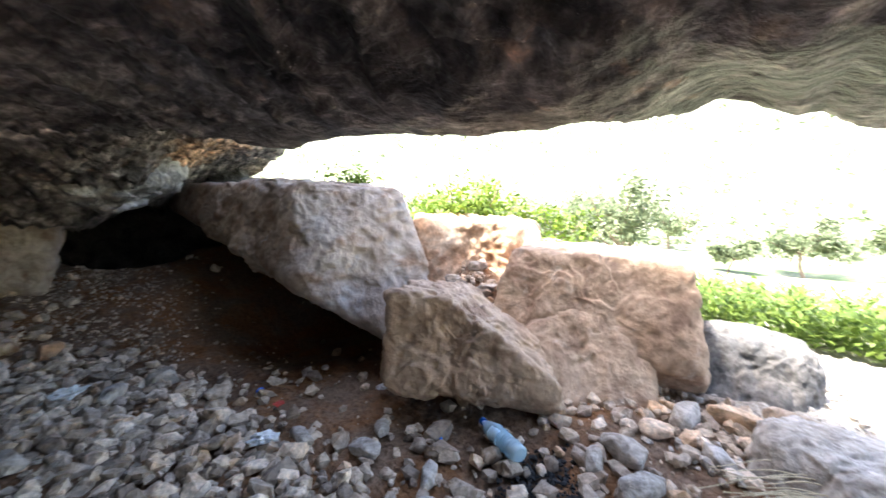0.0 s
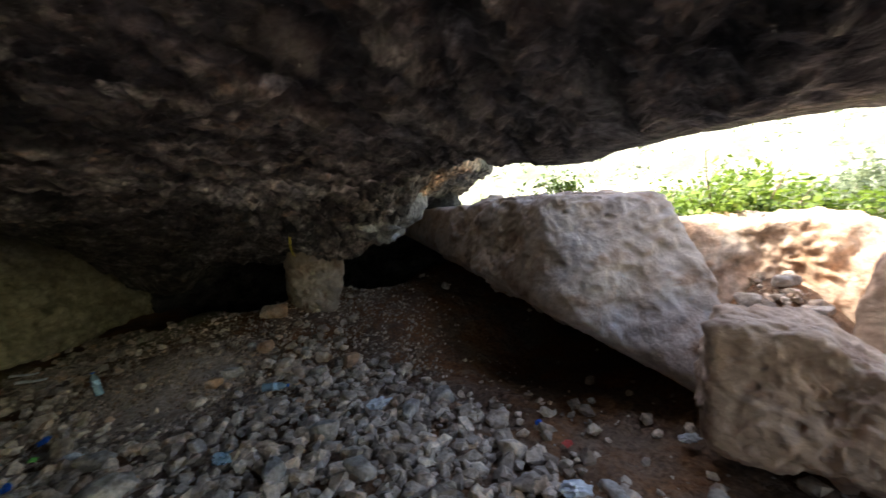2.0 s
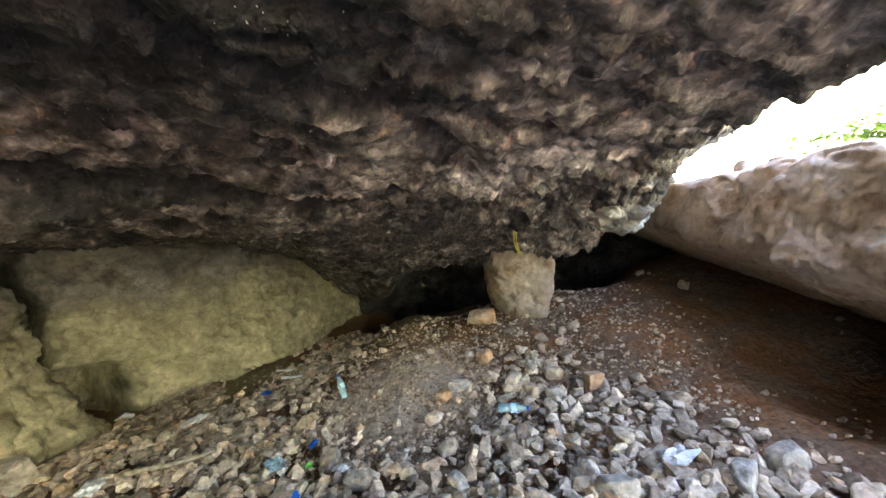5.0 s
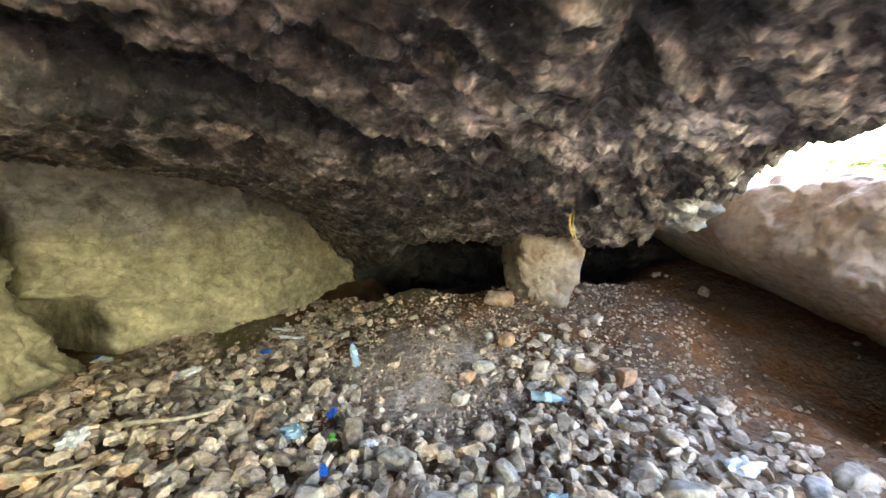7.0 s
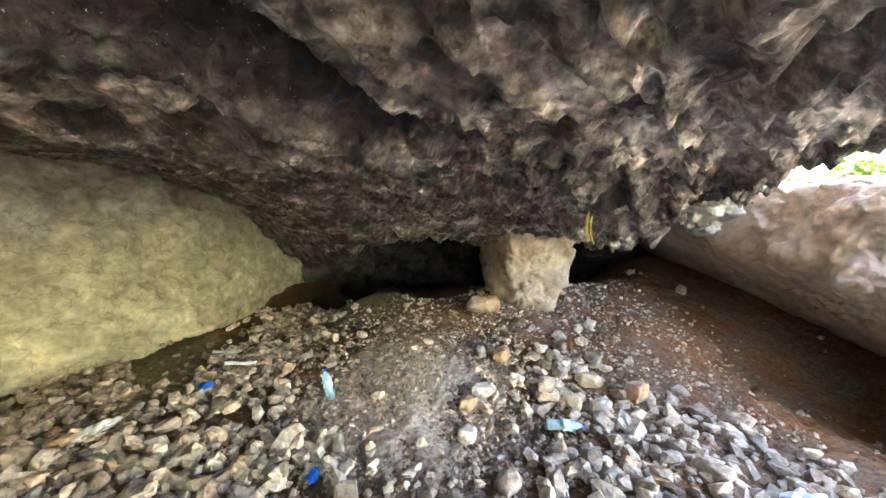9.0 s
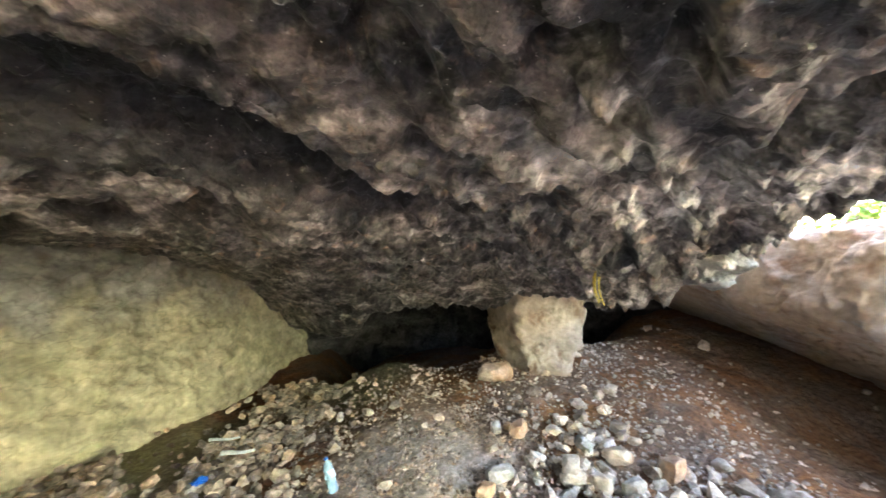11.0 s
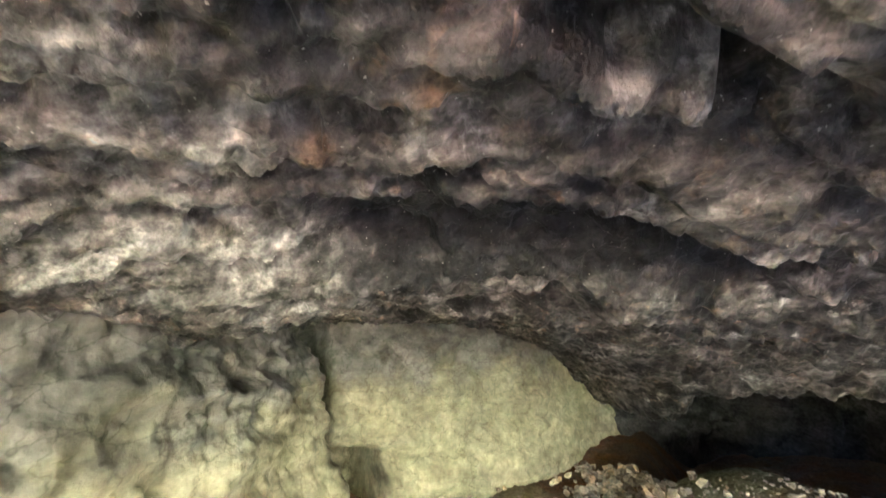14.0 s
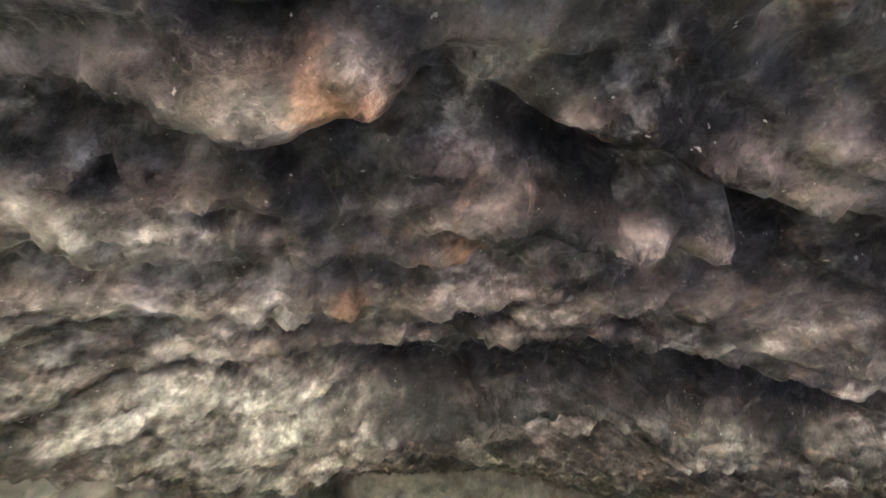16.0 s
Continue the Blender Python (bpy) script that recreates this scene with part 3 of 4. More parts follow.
nx_, ny_ = np.convolve(np.pad(nx_, 2, "edge"), ker, "valid"), np.convolve(np.pad(ny_, 2, "edge"), ker, "valid")
SS, HH = np.meshgrid(S_, H_, indexing="ij")
base = np.stack([np.interp(SS, S_, wx), np.interp(SS, S_, wy), HH], -1)
Q = base.reshape(-1, 3)
off = 0.07 * fbm(Q, 0.9, 4, 61) + 0.035 * billow(Q * (1, 1, 1.6), 0.35, 3, 66) - 0.012 * fbm(Q, 0.09, 3, 71)
strata = np.stack([SS * 0.6, 0 * SS, HH * 1.3 + 0.15 * SS], -1).reshape(-1, 3)
off = off + 0.05 * (billow(strata, 0.5, 4, 81) - 0.4) + 0.16 * blocks(strata + 0.05 * perlin(strata / 0.2, 83)[:, None], 0.34, 3.5, 84) - 0.05 * smooth(0.3, 0.5, fbm(strata, 0.3, 3, 88)) + 0.07 * blocks(Q + 0.03 * perlin(Q / 0.15, 86)[:, None], 0.16, 2.5, 87)
off = off.reshape(SS.shape) + 0.16 * smooth(0.9, 0.0, HH) - 0.12 * smooth(1.3, 2.0, HH)
s_niche = s_at[13]
off = off - 1.0 * np.exp(-(((SS - s_niche - 0.3) / 0.32) ** 6)) * smooth(0.72, 0.58, HH + 0.15 * (SS - s_niche))
wander = SS - s_niche - 0.05 + 0.06 * np.sin(HH * 4.0) + 0.03 * np.sin(HH * 13.0)
off = off - 0.5 * np.exp(-(wander / 0.06) ** 2) * smooth(1.95, 1.75, HH) - 0.12 * np.exp(-((wander - 0.05) / 0.14) ** 2) * smooth(1.2, 0.8, HH)
off = off + 0.10 * np.exp(-((SS - s_niche + 0.35) / 0.3) ** 2) * smooth(1.0, 0.7, HH)
off = off - 0.14 * np.exp(-((SS - s_niche + 0.45) / 0.42) ** 2) * np.exp(-((HH - 1.72) / 0.2) ** 2)
P = base + np.stack([nx_, ny_, 0 * nx_], -1)[:, None, :] * off[..., None]
# the back stretch takes the colour with the hollow's shade in it
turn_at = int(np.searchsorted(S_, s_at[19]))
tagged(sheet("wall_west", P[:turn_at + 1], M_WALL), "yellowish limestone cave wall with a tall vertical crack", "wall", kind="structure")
tagged(sheet("wall_north", P[turn_at:], M_BACKSHADE), "back wall of the low hollow, its shade put into the rock colour", "wall", kind="structure")

# ---- the great slab and the boulders at the mouth ----
boulder("fallen_slab", (4.0, 2.6, 1.0), [(-0.38, -0.79, 0.48, 1.39), (-0.94, -0.04, 0.33, 0.93), (0, 0, 1, 0.56), (-0.52, 0.117, -0.845, 0.653), (0, 1, 0, 2.85), (0.9, -0.3, 0.15, 0.62)],
        M_SLAB, "huge tilted grey-tan limestone slab leaning over a dark hollow", n=120, edge=16, rough=0.9, seed=101)
boulder("boulder", (3.62, 0.02, 0.45), [(-0.83, -0.55, 0.1, 0.27), (-0.5, 0.83, -0.05, 0.46), (0.55, -0.83, 0.0, 0.66), (0.83, 0.55, 0, 0.42), (0, 0, 1, 0.37), (0.32, -0.48, 0.82, 0.29), (0, 0, -1, 0.38), (-0.6, -0.4, -0.7, 0.38)],
        M_BOULDER, "tan limestone boulder with a crusted top and sloping shoulder", n=84, edge=14, rough=1.0, seed=111, group="boulders at the mouth")
boulder("boulder", (4.75, -0.45, 0.62), [(-0.9, -0.3, 0.32, 0.39), (0.2, -0.95, 0.2, 0.76), (-0.2, 0.97, 0.1, 0.68), (0, 0, 1, 0.47), (0.95, 0.3, 0, 0.7), (0, 0, -1, 0.55), (-0.7, -0.2, -0.7, 0.5)],
        M_BOULDER, "large reddish tan limestone boulder with a flat pale top", n=84, edge=14, rough=0.6, seed=121, group="boulders at the mouth")
boulder("boulder", (5.35, -1.52, 0.25), [(-0.9, -0.4, 0.2, 0.33), (0, 0, 1, 0.28), (0, -1, 0.2, 0.36), (0, 1, 0.1, 0.36), (1, 0, 0, 0.36), (0, 0, -1, 0.3)],
        M_DARKROCK, "dark grey rounded boulder with a pale dusty top", n=44, edge=6, rough=0.8, seed=131, group="boulders at the mouth")
boulder("boulder", (4.3, -1.95, 0.12), [(-0.8, 0.1, 0.5, 0.26), (0, 0, 1, 0.17), (0, -1, 0.2, 0.34), (0.1, 1, 0.2, 0.36), (1, 0, 0.2, 0.36), (0, 0, -1, 0.15)],
        M_PALEROCK, "low pale weathered rock half sunk in the ground", n=44, edge=6, rough=0.8, seed=141, group="boulders at the mouth")
boulder("boulder", (5.15, 1.05, 0.85), [(-0.78, -0.63, 0.1, 0.46), (0, 0, 1, 0.40), (-0.6, 0.8, 0, 0.7), (0.5, -0.85, 0.1, 0.75), (0.8, 0.6, 0, 0.5), (0, 0, -1, 0.6)],
        M_ORANGE, "orange-faced limestone ledge with a bleached top", n=44, edge=9, rough=1.0, seed=151, group="boulders at the mouth")
boulder("boulder", (4.42, -0.52, 0.36), [(-0.75, -0.45, 0.45, 0.22), (0.3, -0.95, 0.1, 0.5), (-0.2, 0.9, 0.3, 0.5), (0, 0.4, 0.9, 0.3), (0, 0, -1, 0.32), (1, 0, 0, 0.3)],
        M_BOULDER, "low reddish wedge of rock against the large boulder", n=44, edge=8, rough=0.7, seed=171, group="boulders at the mouth")
boulder("hanging_rock", (1.82, 2.92, 1.46), [(-0.9, -0.3, -0.3, 0.5), (0.8, -0.6, 0.0, 0.5), (0, -1, -0.2, 0.3), (-0.2, 0, -1, 0.2), (0.3, -0.2, -0.9, 0.24), (0, 0, 1, 0.5), (0, 1, 0, 0.6)],
        M_KNOBBLY, "knobbly grey rock mass hanging from the ceiling", n=84, edge=6, rough=2.0, seed=181)
boulder("pillar_rock", (1.5, 4.3, 0.62), [(-1, -0.1, -0.1, 0.31), (1, -0.1, -0.22, 0.31), (-0.2, -1, -0.2, 0.32), (0, 0, 1, 0.52), (0, 1, 0, 0.5), (0, 0, -1, 0.45)],
        M_PILLAR, "pale tan block standing as a pillar under the lip", n=44, edge=6, rough=1.0, seed=161)

# ---- rubble ----
rng = random.Random(7)


def stone_shape(corners, seed, flat=(1.0, 1.0, 0.75)):
    """An angular broken stone about 1 across: the hull of a few scattered corners."""
    q = random.Random(seed)
    bm = bmesh.new()
    for k in range(corners):
        z = 1 - (2 * k + 1) / corners
        a_ = k * 2.4 + q.uniform(-0.6, 0.6)
        w_ = math.sqrt(1 - z * z)
        p = Vector((w_ * math.cos(a_), w_ * math.sin(a_), z)) * q.uniform(0.42, 0.6)
        bm.verts.new((max(-0.42, min(0.42, p.x)) * 1.15, max(-0.4, min(0.4, p.y)), max(-0.36, min(0.36, p.z)) * 1.1))
    hull = bmesh.ops.convex_hull(bm, input=bm.verts)
    bmesh.ops.delete(bm, geom=[g for g in hull["geom_interior"] if isinstance(g, bmesh.types.BMVert)], context="VERTS")
    bmesh.ops.dissolve_limit(bm, angle_limit=radians(9), verts=bm.verts, edges=bm.edges)
    if corners > 16:
        bmesh.ops.bevel(bm, geom=bm.edges[:], offset=0.035, segments=1, affect="EDGES", clamp_overlap=True)
    bmesh.ops.triangulate(bm, faces=bm.faces)
    bm.verts.index_update()
    size = np.array(flat) * (q.uniform(0.85, 1.3), q.uniform(0.75, 1.1), q.uniform(0.75, 1.1))
    V, F = np.array([v.co[:] for v in bm.verts]) * size, np.array([[v.index for v in f.verts] for f in bm.faces])
    bm.free()
    return V, F


def ground_at(x, y):
    """The height of the trodden floor."""
    return float(floor_height(np.array([x]), np.array([y]))[0])


def rubble_density(x, y):
    """How thickly stones lie: a field inside the mouth, a strip along the west wall, a heap by the pillar, a spill outside."""
    field = smooth(3.2, 2.1, x + 0.25 * y) * smooth(2.75, 2.2, y - 0.8 * np.clip(-x - 0.3, 0, 2) + 0.25 * np.sin(x * 3)) * smooth(-2.9, -2.4, x)
    strip = np.exp(-(((x + 1.15 - 0.12 * (y - 4)) / 0.42) ** 2)) * smooth(3.0, 3.5, y) * smooth(6.2, 5.6, y)
    heap = 0.8 * np.exp(-((x - 1.25) ** 2 + (y - 3.05) ** 2) / 0.16)
    spill = 0.55 * np.exp(-((x - 4.2) ** 2 + (y + 1.35) ** 2) / 0.35) + 0.30 * np.exp(-((x - 3.1) ** 2 + (y + 0.6) ** 2) / 0.5)
    ledge = 0.8 * np.exp(-((x - 4.35) ** 2 + (y - 0.55) ** 2) / 0.12)
    few = 0.035 * smooth(4.4, 3.0, y) + 0.02
    bare = 1 - 0.85 * np.exp(-((x - 0.15) ** 2 / 0.5 + (y - 3.1) ** 2 / 0.8))
    return np.maximum.reduce([field, strip, heap, spill, ledge, few * (x < 6.8) * (1 - 0.75 * smooth(1.8, 2.6, x) * smooth(0.8, 1.6, y))]) * bare * (1 - np.exp(-((x - 3.5) ** 2 + (y - 2.4) ** 2) / 0.9))


LARGE = [new_shape for new_shape in (mesh_of("stone", *stone_shape(18, 300 + k), M_STONE, flat=True) for k in range(12))]
taken = []


def clear(x, y, r):
    return all((x - a) ** 2 + (y - b) ** 2 > (0.62 * (r + c)) ** 2 for a, b, c in taken)


count = 0
while count < 260:
    x, y = rng.uniform(-2.2, 2.6), rng.uniform(-0.6, 3.2)
    if rng.random() > float(rubble_density(np.array([x]), np.array([y]))[0]):
        continue
    d = 0.075 + 0.10 * rng.random() ** 2.2
    if not clear(x, y, d / 2):
        continue
    taken.append((x, y, d / 2))
    ob = new("stone", LARGE[count % 12])
    ob.matrix_world = Matrix.LocRotScale((x, y, ground_at(x, y) + 0.26 * d), Euler((rng.uniform(-0.5, 0.5), rng.uniform(-0.5, 0.5), rng.uniform(0, 6.3))), (d * 1.05, d, d * rng.uniform(0.8, 1.05)))
    tagged(ob, "angular grey-tan limestone stone on the rubble floor", "stone", "loose stones on the floor")
    count += 1

def gravel_density(x, y):
    return np.maximum(rubble_density(x, y), 0.22 * smooth(5.2, 4.4, y) * smooth(3.6, 2.8, x))


SMALL = [stone_shape(13, 400 + k) for k in range(14)]


def scatter(name, number, area, sizes, lift, label, seed, material=M_STONE, dens=rubble_density, close=0.0):
    q = np.random.RandomState(seed)
    V_all, F_all, n_all, made = [], [], 0, 0
    while made < number:
        xs, ys = q.uniform(area[0], area[1], 4000), q.uniform(area[2], area[3], 4000)
        keep = q.uniform(0, 1, 4000) < dens(xs, ys)
        xs, ys = xs[keep], ys[keep]
        zs = floor_height(xs, ys)
        for x, y, z in zip(xs, ys, zs):
            if made >= number:
                break
            d = sizes[0] + (sizes[1] - sizes[0]) * q.rand() ** 2
            V, F = SMALL[q.randint(14)]
            turn = np.array(Euler((q.uniform(-0.6, 0.6), q.uniform(-0.6, 0.6), q.uniform(0, 6.3))).to_matrix())
            V_all.append((V * d) @ turn.T + (x, y, z + lift * d))
            F_all.append(F + n_all)
            n_all += len(V)
            made += 1
    ob = new(name, mesh_of(name, np.concatenate(V_all), np.concatenate(F_all), material, flat=True))
    return tagged(ob, label, "rubble", kind="stuff")


scatter("rubble", 9500, (-2.9, 4.8, -1.6, 5.9), (0.05, 0.135), 0.24, "grey and tan limestone rubble over the cave floor", 5)
scatter("gravel", 9000, (-2.6, 4.8, -1.8, 4.6), (0.015, 0.045), 0.25, "small broken chips among the rubble", 6, dens=gravel_density)

scatter("crumbs", 11000, (-0.9, 3.0, 2.2, 5.0), (0.012, 0.042), 0.2, "crumbled pinkish earth and fine chips on the mound", 8, M_CRUMB,
        lambda x, y: np.maximum(0.9 * np.exp(-((x - 0.2) ** 2 / 0.7 + (y - 3.2) ** 2 / 1.0)), 0.22 * smooth(5.0, 4.2, y) * smooth(3.0, 2.2, x)))

# ---- stones that stand out ----
def single(name, x, y, size, seed, material, label, category="stone", z=None, turn=0.0, group="", tilt=0.1):
    V, F = stone_shape(22, seed, (1, 1, 1))
    V = V * np.array(size)
    ob = new(name, mesh_of(name, V, F, material, flat=True))
    ob.matrix_world = pose(x, y, (ground_at(x, y) + 0.36 * size[2]) if z is None else z, tilt * 40, tilt * 30, turn)
    return tagged(ob, label, category, group)


for k, (x, y, s) in enumerate([(-0.02, 2.03, 0.2), (0.18, 1.62, 0.24), (-0.42, 1.75, 0.2), (0.55, 1.9, 0.17), (1.35, 1.65, 0.2), (2.24, 1.7, 0.19), (1.95, 1.62, 0.2), (1.05, 1.35, 0.21), (1.5, 1.15, 0.18)]):
    single("pale_stone", x, y, (s, s * 0.85, s * 0.75), 500 + k, M_PALEROCK, "pale cream broken limestone block among the rubble", turn=37 * k, group="pale blocks")
for k, (x, y, s) in enumerate([(3.25, -0.15, 0.2), (3.05, 0.15, 0.17), (2.85, 0.05, 0.2), (3.3, -0.5, 0.15), (2.95, -0.35, 0.19), (2.65, 0.4, 0.16), (3.0, -0.75, 0.17), (2.75, -0.5, 0.2), (3.75, -1.05, 0.24), (4.05, -1.15, 0.22), (4.3, -1.25, 0.26),
                               (4.0, -1.45, 0.2), (4.5, -1.5, 0.26), (3.55, -1.2, 0.22), (3.6, -0.95, 0.2), (4.75, -1.75, 0.24), (3.35, -1.35, 0.26), (3.15, -1.1, 0.2)]):
    single("block_stone", x, y, (s, s * 0.7, s * 0.62), 530 + k, M_PALEROCK if k % 3 else M_STONE, "blocky broken stone on bare earth by the boulders", turn=53 * k, group="blocks by the boulders")
for k, (x, y, s) in enumerate([(4.2, 0.55, 0.2), (4.4, 0.75, 0.24), (4.5, 0.4, 0.2), (4.3, 0.35, 0.16), (4.15, 0.75, 0.16), (4.62, 0.62, 0.2), (4.05, 0.5, 0.15)]):
    single("ledge_stone", x, y, (s, s * 0.8, s * 0.6), 560 + k, M_PALEROCK, "sunlit broken stone in the gap behind the boulders", turn=71 * k, group="stones in the gap")
single("gap_stone", 4.3, 4.2, (0.3, 0.25, 0.3), 580, M_ORANGE, "small orange stone wedged on top of the slab", z=1.6)
single("white_rock", -2.70, 2.40, (0.42, 0.34, 0.32), 581, M_PALEROCK, "whitish rock at the foot of the west wall", z=0.18)
single("foot_rock", 0.97, 4.08, (0.34, 0.3, 0.24), 582, M_ORANGE, "orange-brown rock at the foot of the pillar", z=0.40)
for k, (x, y, s) in enumerate([(0.62, 3.05, 0.17), (0.48, 2.95, 0.13), (1.1, 3.0, 0.19), (1.28, 3.15, 0.17), (1.2, 2.85, 0.15), (1.45, 3.0, 0.18), (1.38, 2.75, 0.15), (1.7, 2.8, 0.2), (0.9, 3.4, 0.16), (0.75, 3.5, 0.13)]):
    single("heap_stone", x, y, (s, s * 0.85, s * 0.9), 600 + k, M_ORANGE if k % 3 else M_PALEROCK, "yellowish stone of the small heap before the pillar", turn=29 * k, group="heap before the pillar")


# ---- litter ----
def thin_plastic(name, colour, alpha, rough=0.12):
    """Thin clear plastic."""
    m, nodes, links, bsdf = nodes_of(name)
    bsdf.inputs["Base Color"].default_value = (*colour, 1)
    bsdf.inputs["Roughness"].default_value, bsdf.inputs["IOR"].default_value = rough, 1.45
    tr = nodes.new("ShaderNodeBsdfTransparent")
    tr.inputs[0].default_value = (*[0.6 + 0.4 * c for c in colour], 1)
    mx = nodes.new("ShaderNodeMixShader")
    mx.inputs[0].default_value = alpha
    links.new(tr.outputs[0], mx.inputs[1])
    links.new(bsdf.outputs[0], mx.inputs[2])
    links.new(mx.outputs[0], nodes["Material Output"].inputs[0])
    return m


M_PET = thin_plastic("clear_blue_plastic", (0.55, 0.78, 0.9), 0.5)
M_CAP = plain("blue_plastic", (0.01, 0.14, 0.62), 0.35, 0.1)
M_LABEL = plain("pale_blue_label", (0.5, 0.72, 0.85), 0.5, 0.2, 30)
M_BAG = plain("white_plastic_bag", (0.7, 0.72, 0.74), 0.35, 0.2, 30)
M_RED = plain("red_wrapper", (0.5, 0.05, 0.03), 0.5, 0.2, 40)
M_GREEN = plain("green_wrapper", (0.15, 0.5, 0.1), 0.5, 0.2, 40)
M_STRAW = plain("dry_straw", (0.5, 0.42, 0.27), 0.8, 0.25, 40)
M_WOOD = plain("grey_driftwood", (0.42, 0.36, 0.28), 0.85, 0.35, 25, bump=0.6)
M_COAL = plain("charcoal", (0.02, 0.02, 0.021), 0.7, 0.3, 60, bump=0.5)
M_YELLOW = plain("yellow_plant", (0.62, 0.50, 0.10), 0.7, 0.25, 60)


def lathe(profile, around=20, wobble=0.0, seed=0):
    """A bmesh turned round z from rows of (radius, height), dented by wobble."""
    bm = bmesh.new()
    q = random.Random(seed)
    lean = [q.uniform(0, 6.3) for _ in profile]
    rings = []
    for k, (rad, z) in enumerate(profile):
        ring = []
        for i in range(around):
            a_ = 2 * math.pi * i / around
            rr = rad * (1 + wobble * math.sin(2 * a_ + lean[k // 3 * 3]))
            ring.append(bm.verts.new((rr * math.cos(a_), rr * math.sin(a_), z)))
        rings.append(ring)
    for r0, r1 in zip(rings, rings[1:]):
        for i in range(around):
            f = bm.faces.new((r0[i], r0[(i + 1) % around], r1[(i + 1) % around], r1[i]))
            f.smooth = True
    bm.faces.new(rings[0][::-1])
    bm.faces.new(rings[-1])
    return bm


def bottle(m, height, label, seed, wobble=0.06, cap_tall=1.0):
    """A ribbed drinking bottle with a screw cap and a paper band, standing on the origin before it is moved."""
    h, rad = height, height * 0.145
    base_ = new("plastic_bottle")
    body = [(rad * 0.75, 0), (rad * 0.97, 0.02 * h), (rad, 0.06 * h)]
    for k in range(6):
        z = (0.10 + k * 0.05) * h
        body += [(rad, z), (rad * 0.93, z + 0.012 * h), (rad, z + 0.025 * h)]
    body += [(rad * 0.98, 0.45 * h), (rad * 0.86, 0.52 * h), (rad * 0.98, 0.59 * h), (rad * 0.97, 0.66 * h), (rad * 0.8, 0.76 * h), (rad * 0.5, 0.85 * h), (rad * 0.34, 0.89 * h), (rad * 0.34, 0.93 * h)]
    part("bottle_body", lathe(body, 24, wobble, seed), M_PET, base_, "crumpled clear bluish plastic")
    part("cap", lathe([(rad * 0.42, 0.915 * h), (rad * 0.43, 0.925 * h), (rad * 0.43, 0.975 * h * cap_tall), (rad * 0.36, 0.985 * h * cap_tall)], 20), M_CAP, base_, "bright blue screw cap")
    part("label_band", lathe([(rad * 1.012, 0.42 * h), (rad * 1.015, 0.44 * h), (rad * 0.90, 0.52 * h), (rad * 1.0, 0.60 * h), (rad * 0.99, 0.63 * h)], 24, wobble, seed), M_LABEL, base_, "pale blue paper band")
    base_.matrix_world = m
    return tagged(base_, label, "bottle", "plastic bottles")


def lying(x0, y0, x1, y1, z, height):
    """A pose that lays a thing of that height from one place towards the other."""
    way = Vector((x1 - x0, y1 - y0, 0)).normalized()
    return Matrix.Translation((x0, y0, z)) @ way.to_track_quat("Z", "Y").to_matrix().to_4x4()


bottle(lying(3.33, -0.66, 3.44, -0.34, ground_at(3.4, -0.5) + 0.09, 0.34), 0.36, "crumpled clear plastic water bottle with blue cap lying on earth", 1, 0.10)
bottle(lying(0.9, 2.63, 1.11, 2.56, ground_at(1.0, 2.6) + 0.075, 0.24), 0.235, "small blue-capped plastic bottle lying on the rubble", 2)
bottle(Matrix.Translation((-0.45, 3.22, ground_at(-0.45, 3.22) + 0.03)) @ pose(0, 0, 0, -14, -8, 20), 0.22, "small clear plastic bottle propped upright in grey earth", 3)


def crumple(name, x, y, size, material, label, seed, flat_=0.45, category="litter"):
    """A crushed piece of plastic film."""
    V, U, F = faceted(6, [(*Vector((math.cos(i * 2.4) * math.sqrt(1 - ((i - 5) / 5.6) ** 2), math.sin(i * 2.4) * math.sqrt(1 - ((i - 5) / 5.6) ** 2), (i - 5) / 5.6)), 0.45) for i in range(11)], 12)
    V = V * (1 + 0.7 * perlin(V * 5 + seed, seed))[:, None] * np.array((1.2, 0.8, flat_)) * size
    ob = new(name, mesh_of(name, V, F, material, flat=True))
    ob.matrix_world = pose(x, y, ground_at(x, y) + 0.05 + 0.2 * size * flat_, 8, 5, seed * 47)
    return tagged(ob, label, category, "litter on the floor")


for k, (x, y, s, f) in enumerate([(2.47, 0.48, 0.13, 0.5), (1.75, 1.80, 0.15, 0.5), (-1.8, 3.12, 0.17, 0.35), (-1.91, 2.25, 0.15, 0.6), (-0.68, 2.3, 0.13, 0.4), (-0.2, 2.17, 0.08, 0.4), (-2.78, 3.5, 0.12, 0.4), (0.74, 1.65, 0.13, 0.4), (3.35, 0.5, 0.1, 0.4)]):
    crumple("plastic_bag", x, y, s, M_PET if k in (4, 7) else M_BAG, "crumpled pale plastic bag caught among stones", 3 + k, f, "plastic bag")
for k, (x, y, s) in enumerate([(2.68, 1.06, 0.05), (-0.49, 2.5, 0.075), (-0.41, 1.96, 0.07), (-2.91, 3.62, 0.07), (-1.38, 3.6, 0.09), (3.2, -0.2, 0.035)]):
    crumple("blue_scrap", x, y, s, M_CAP, "bright blue plastic scrap on the stones", 20 + k, 0.4)
crumple("red_wrapper", 2.7, 0.8, 0.06, M_RED, "torn red wrapper on brown earth", 31, 0.3)
crumple("green_scrap", -0.43, 2.25, 0.06, M_GREEN, "small green plastic scrap among stones", 33, 0.3)


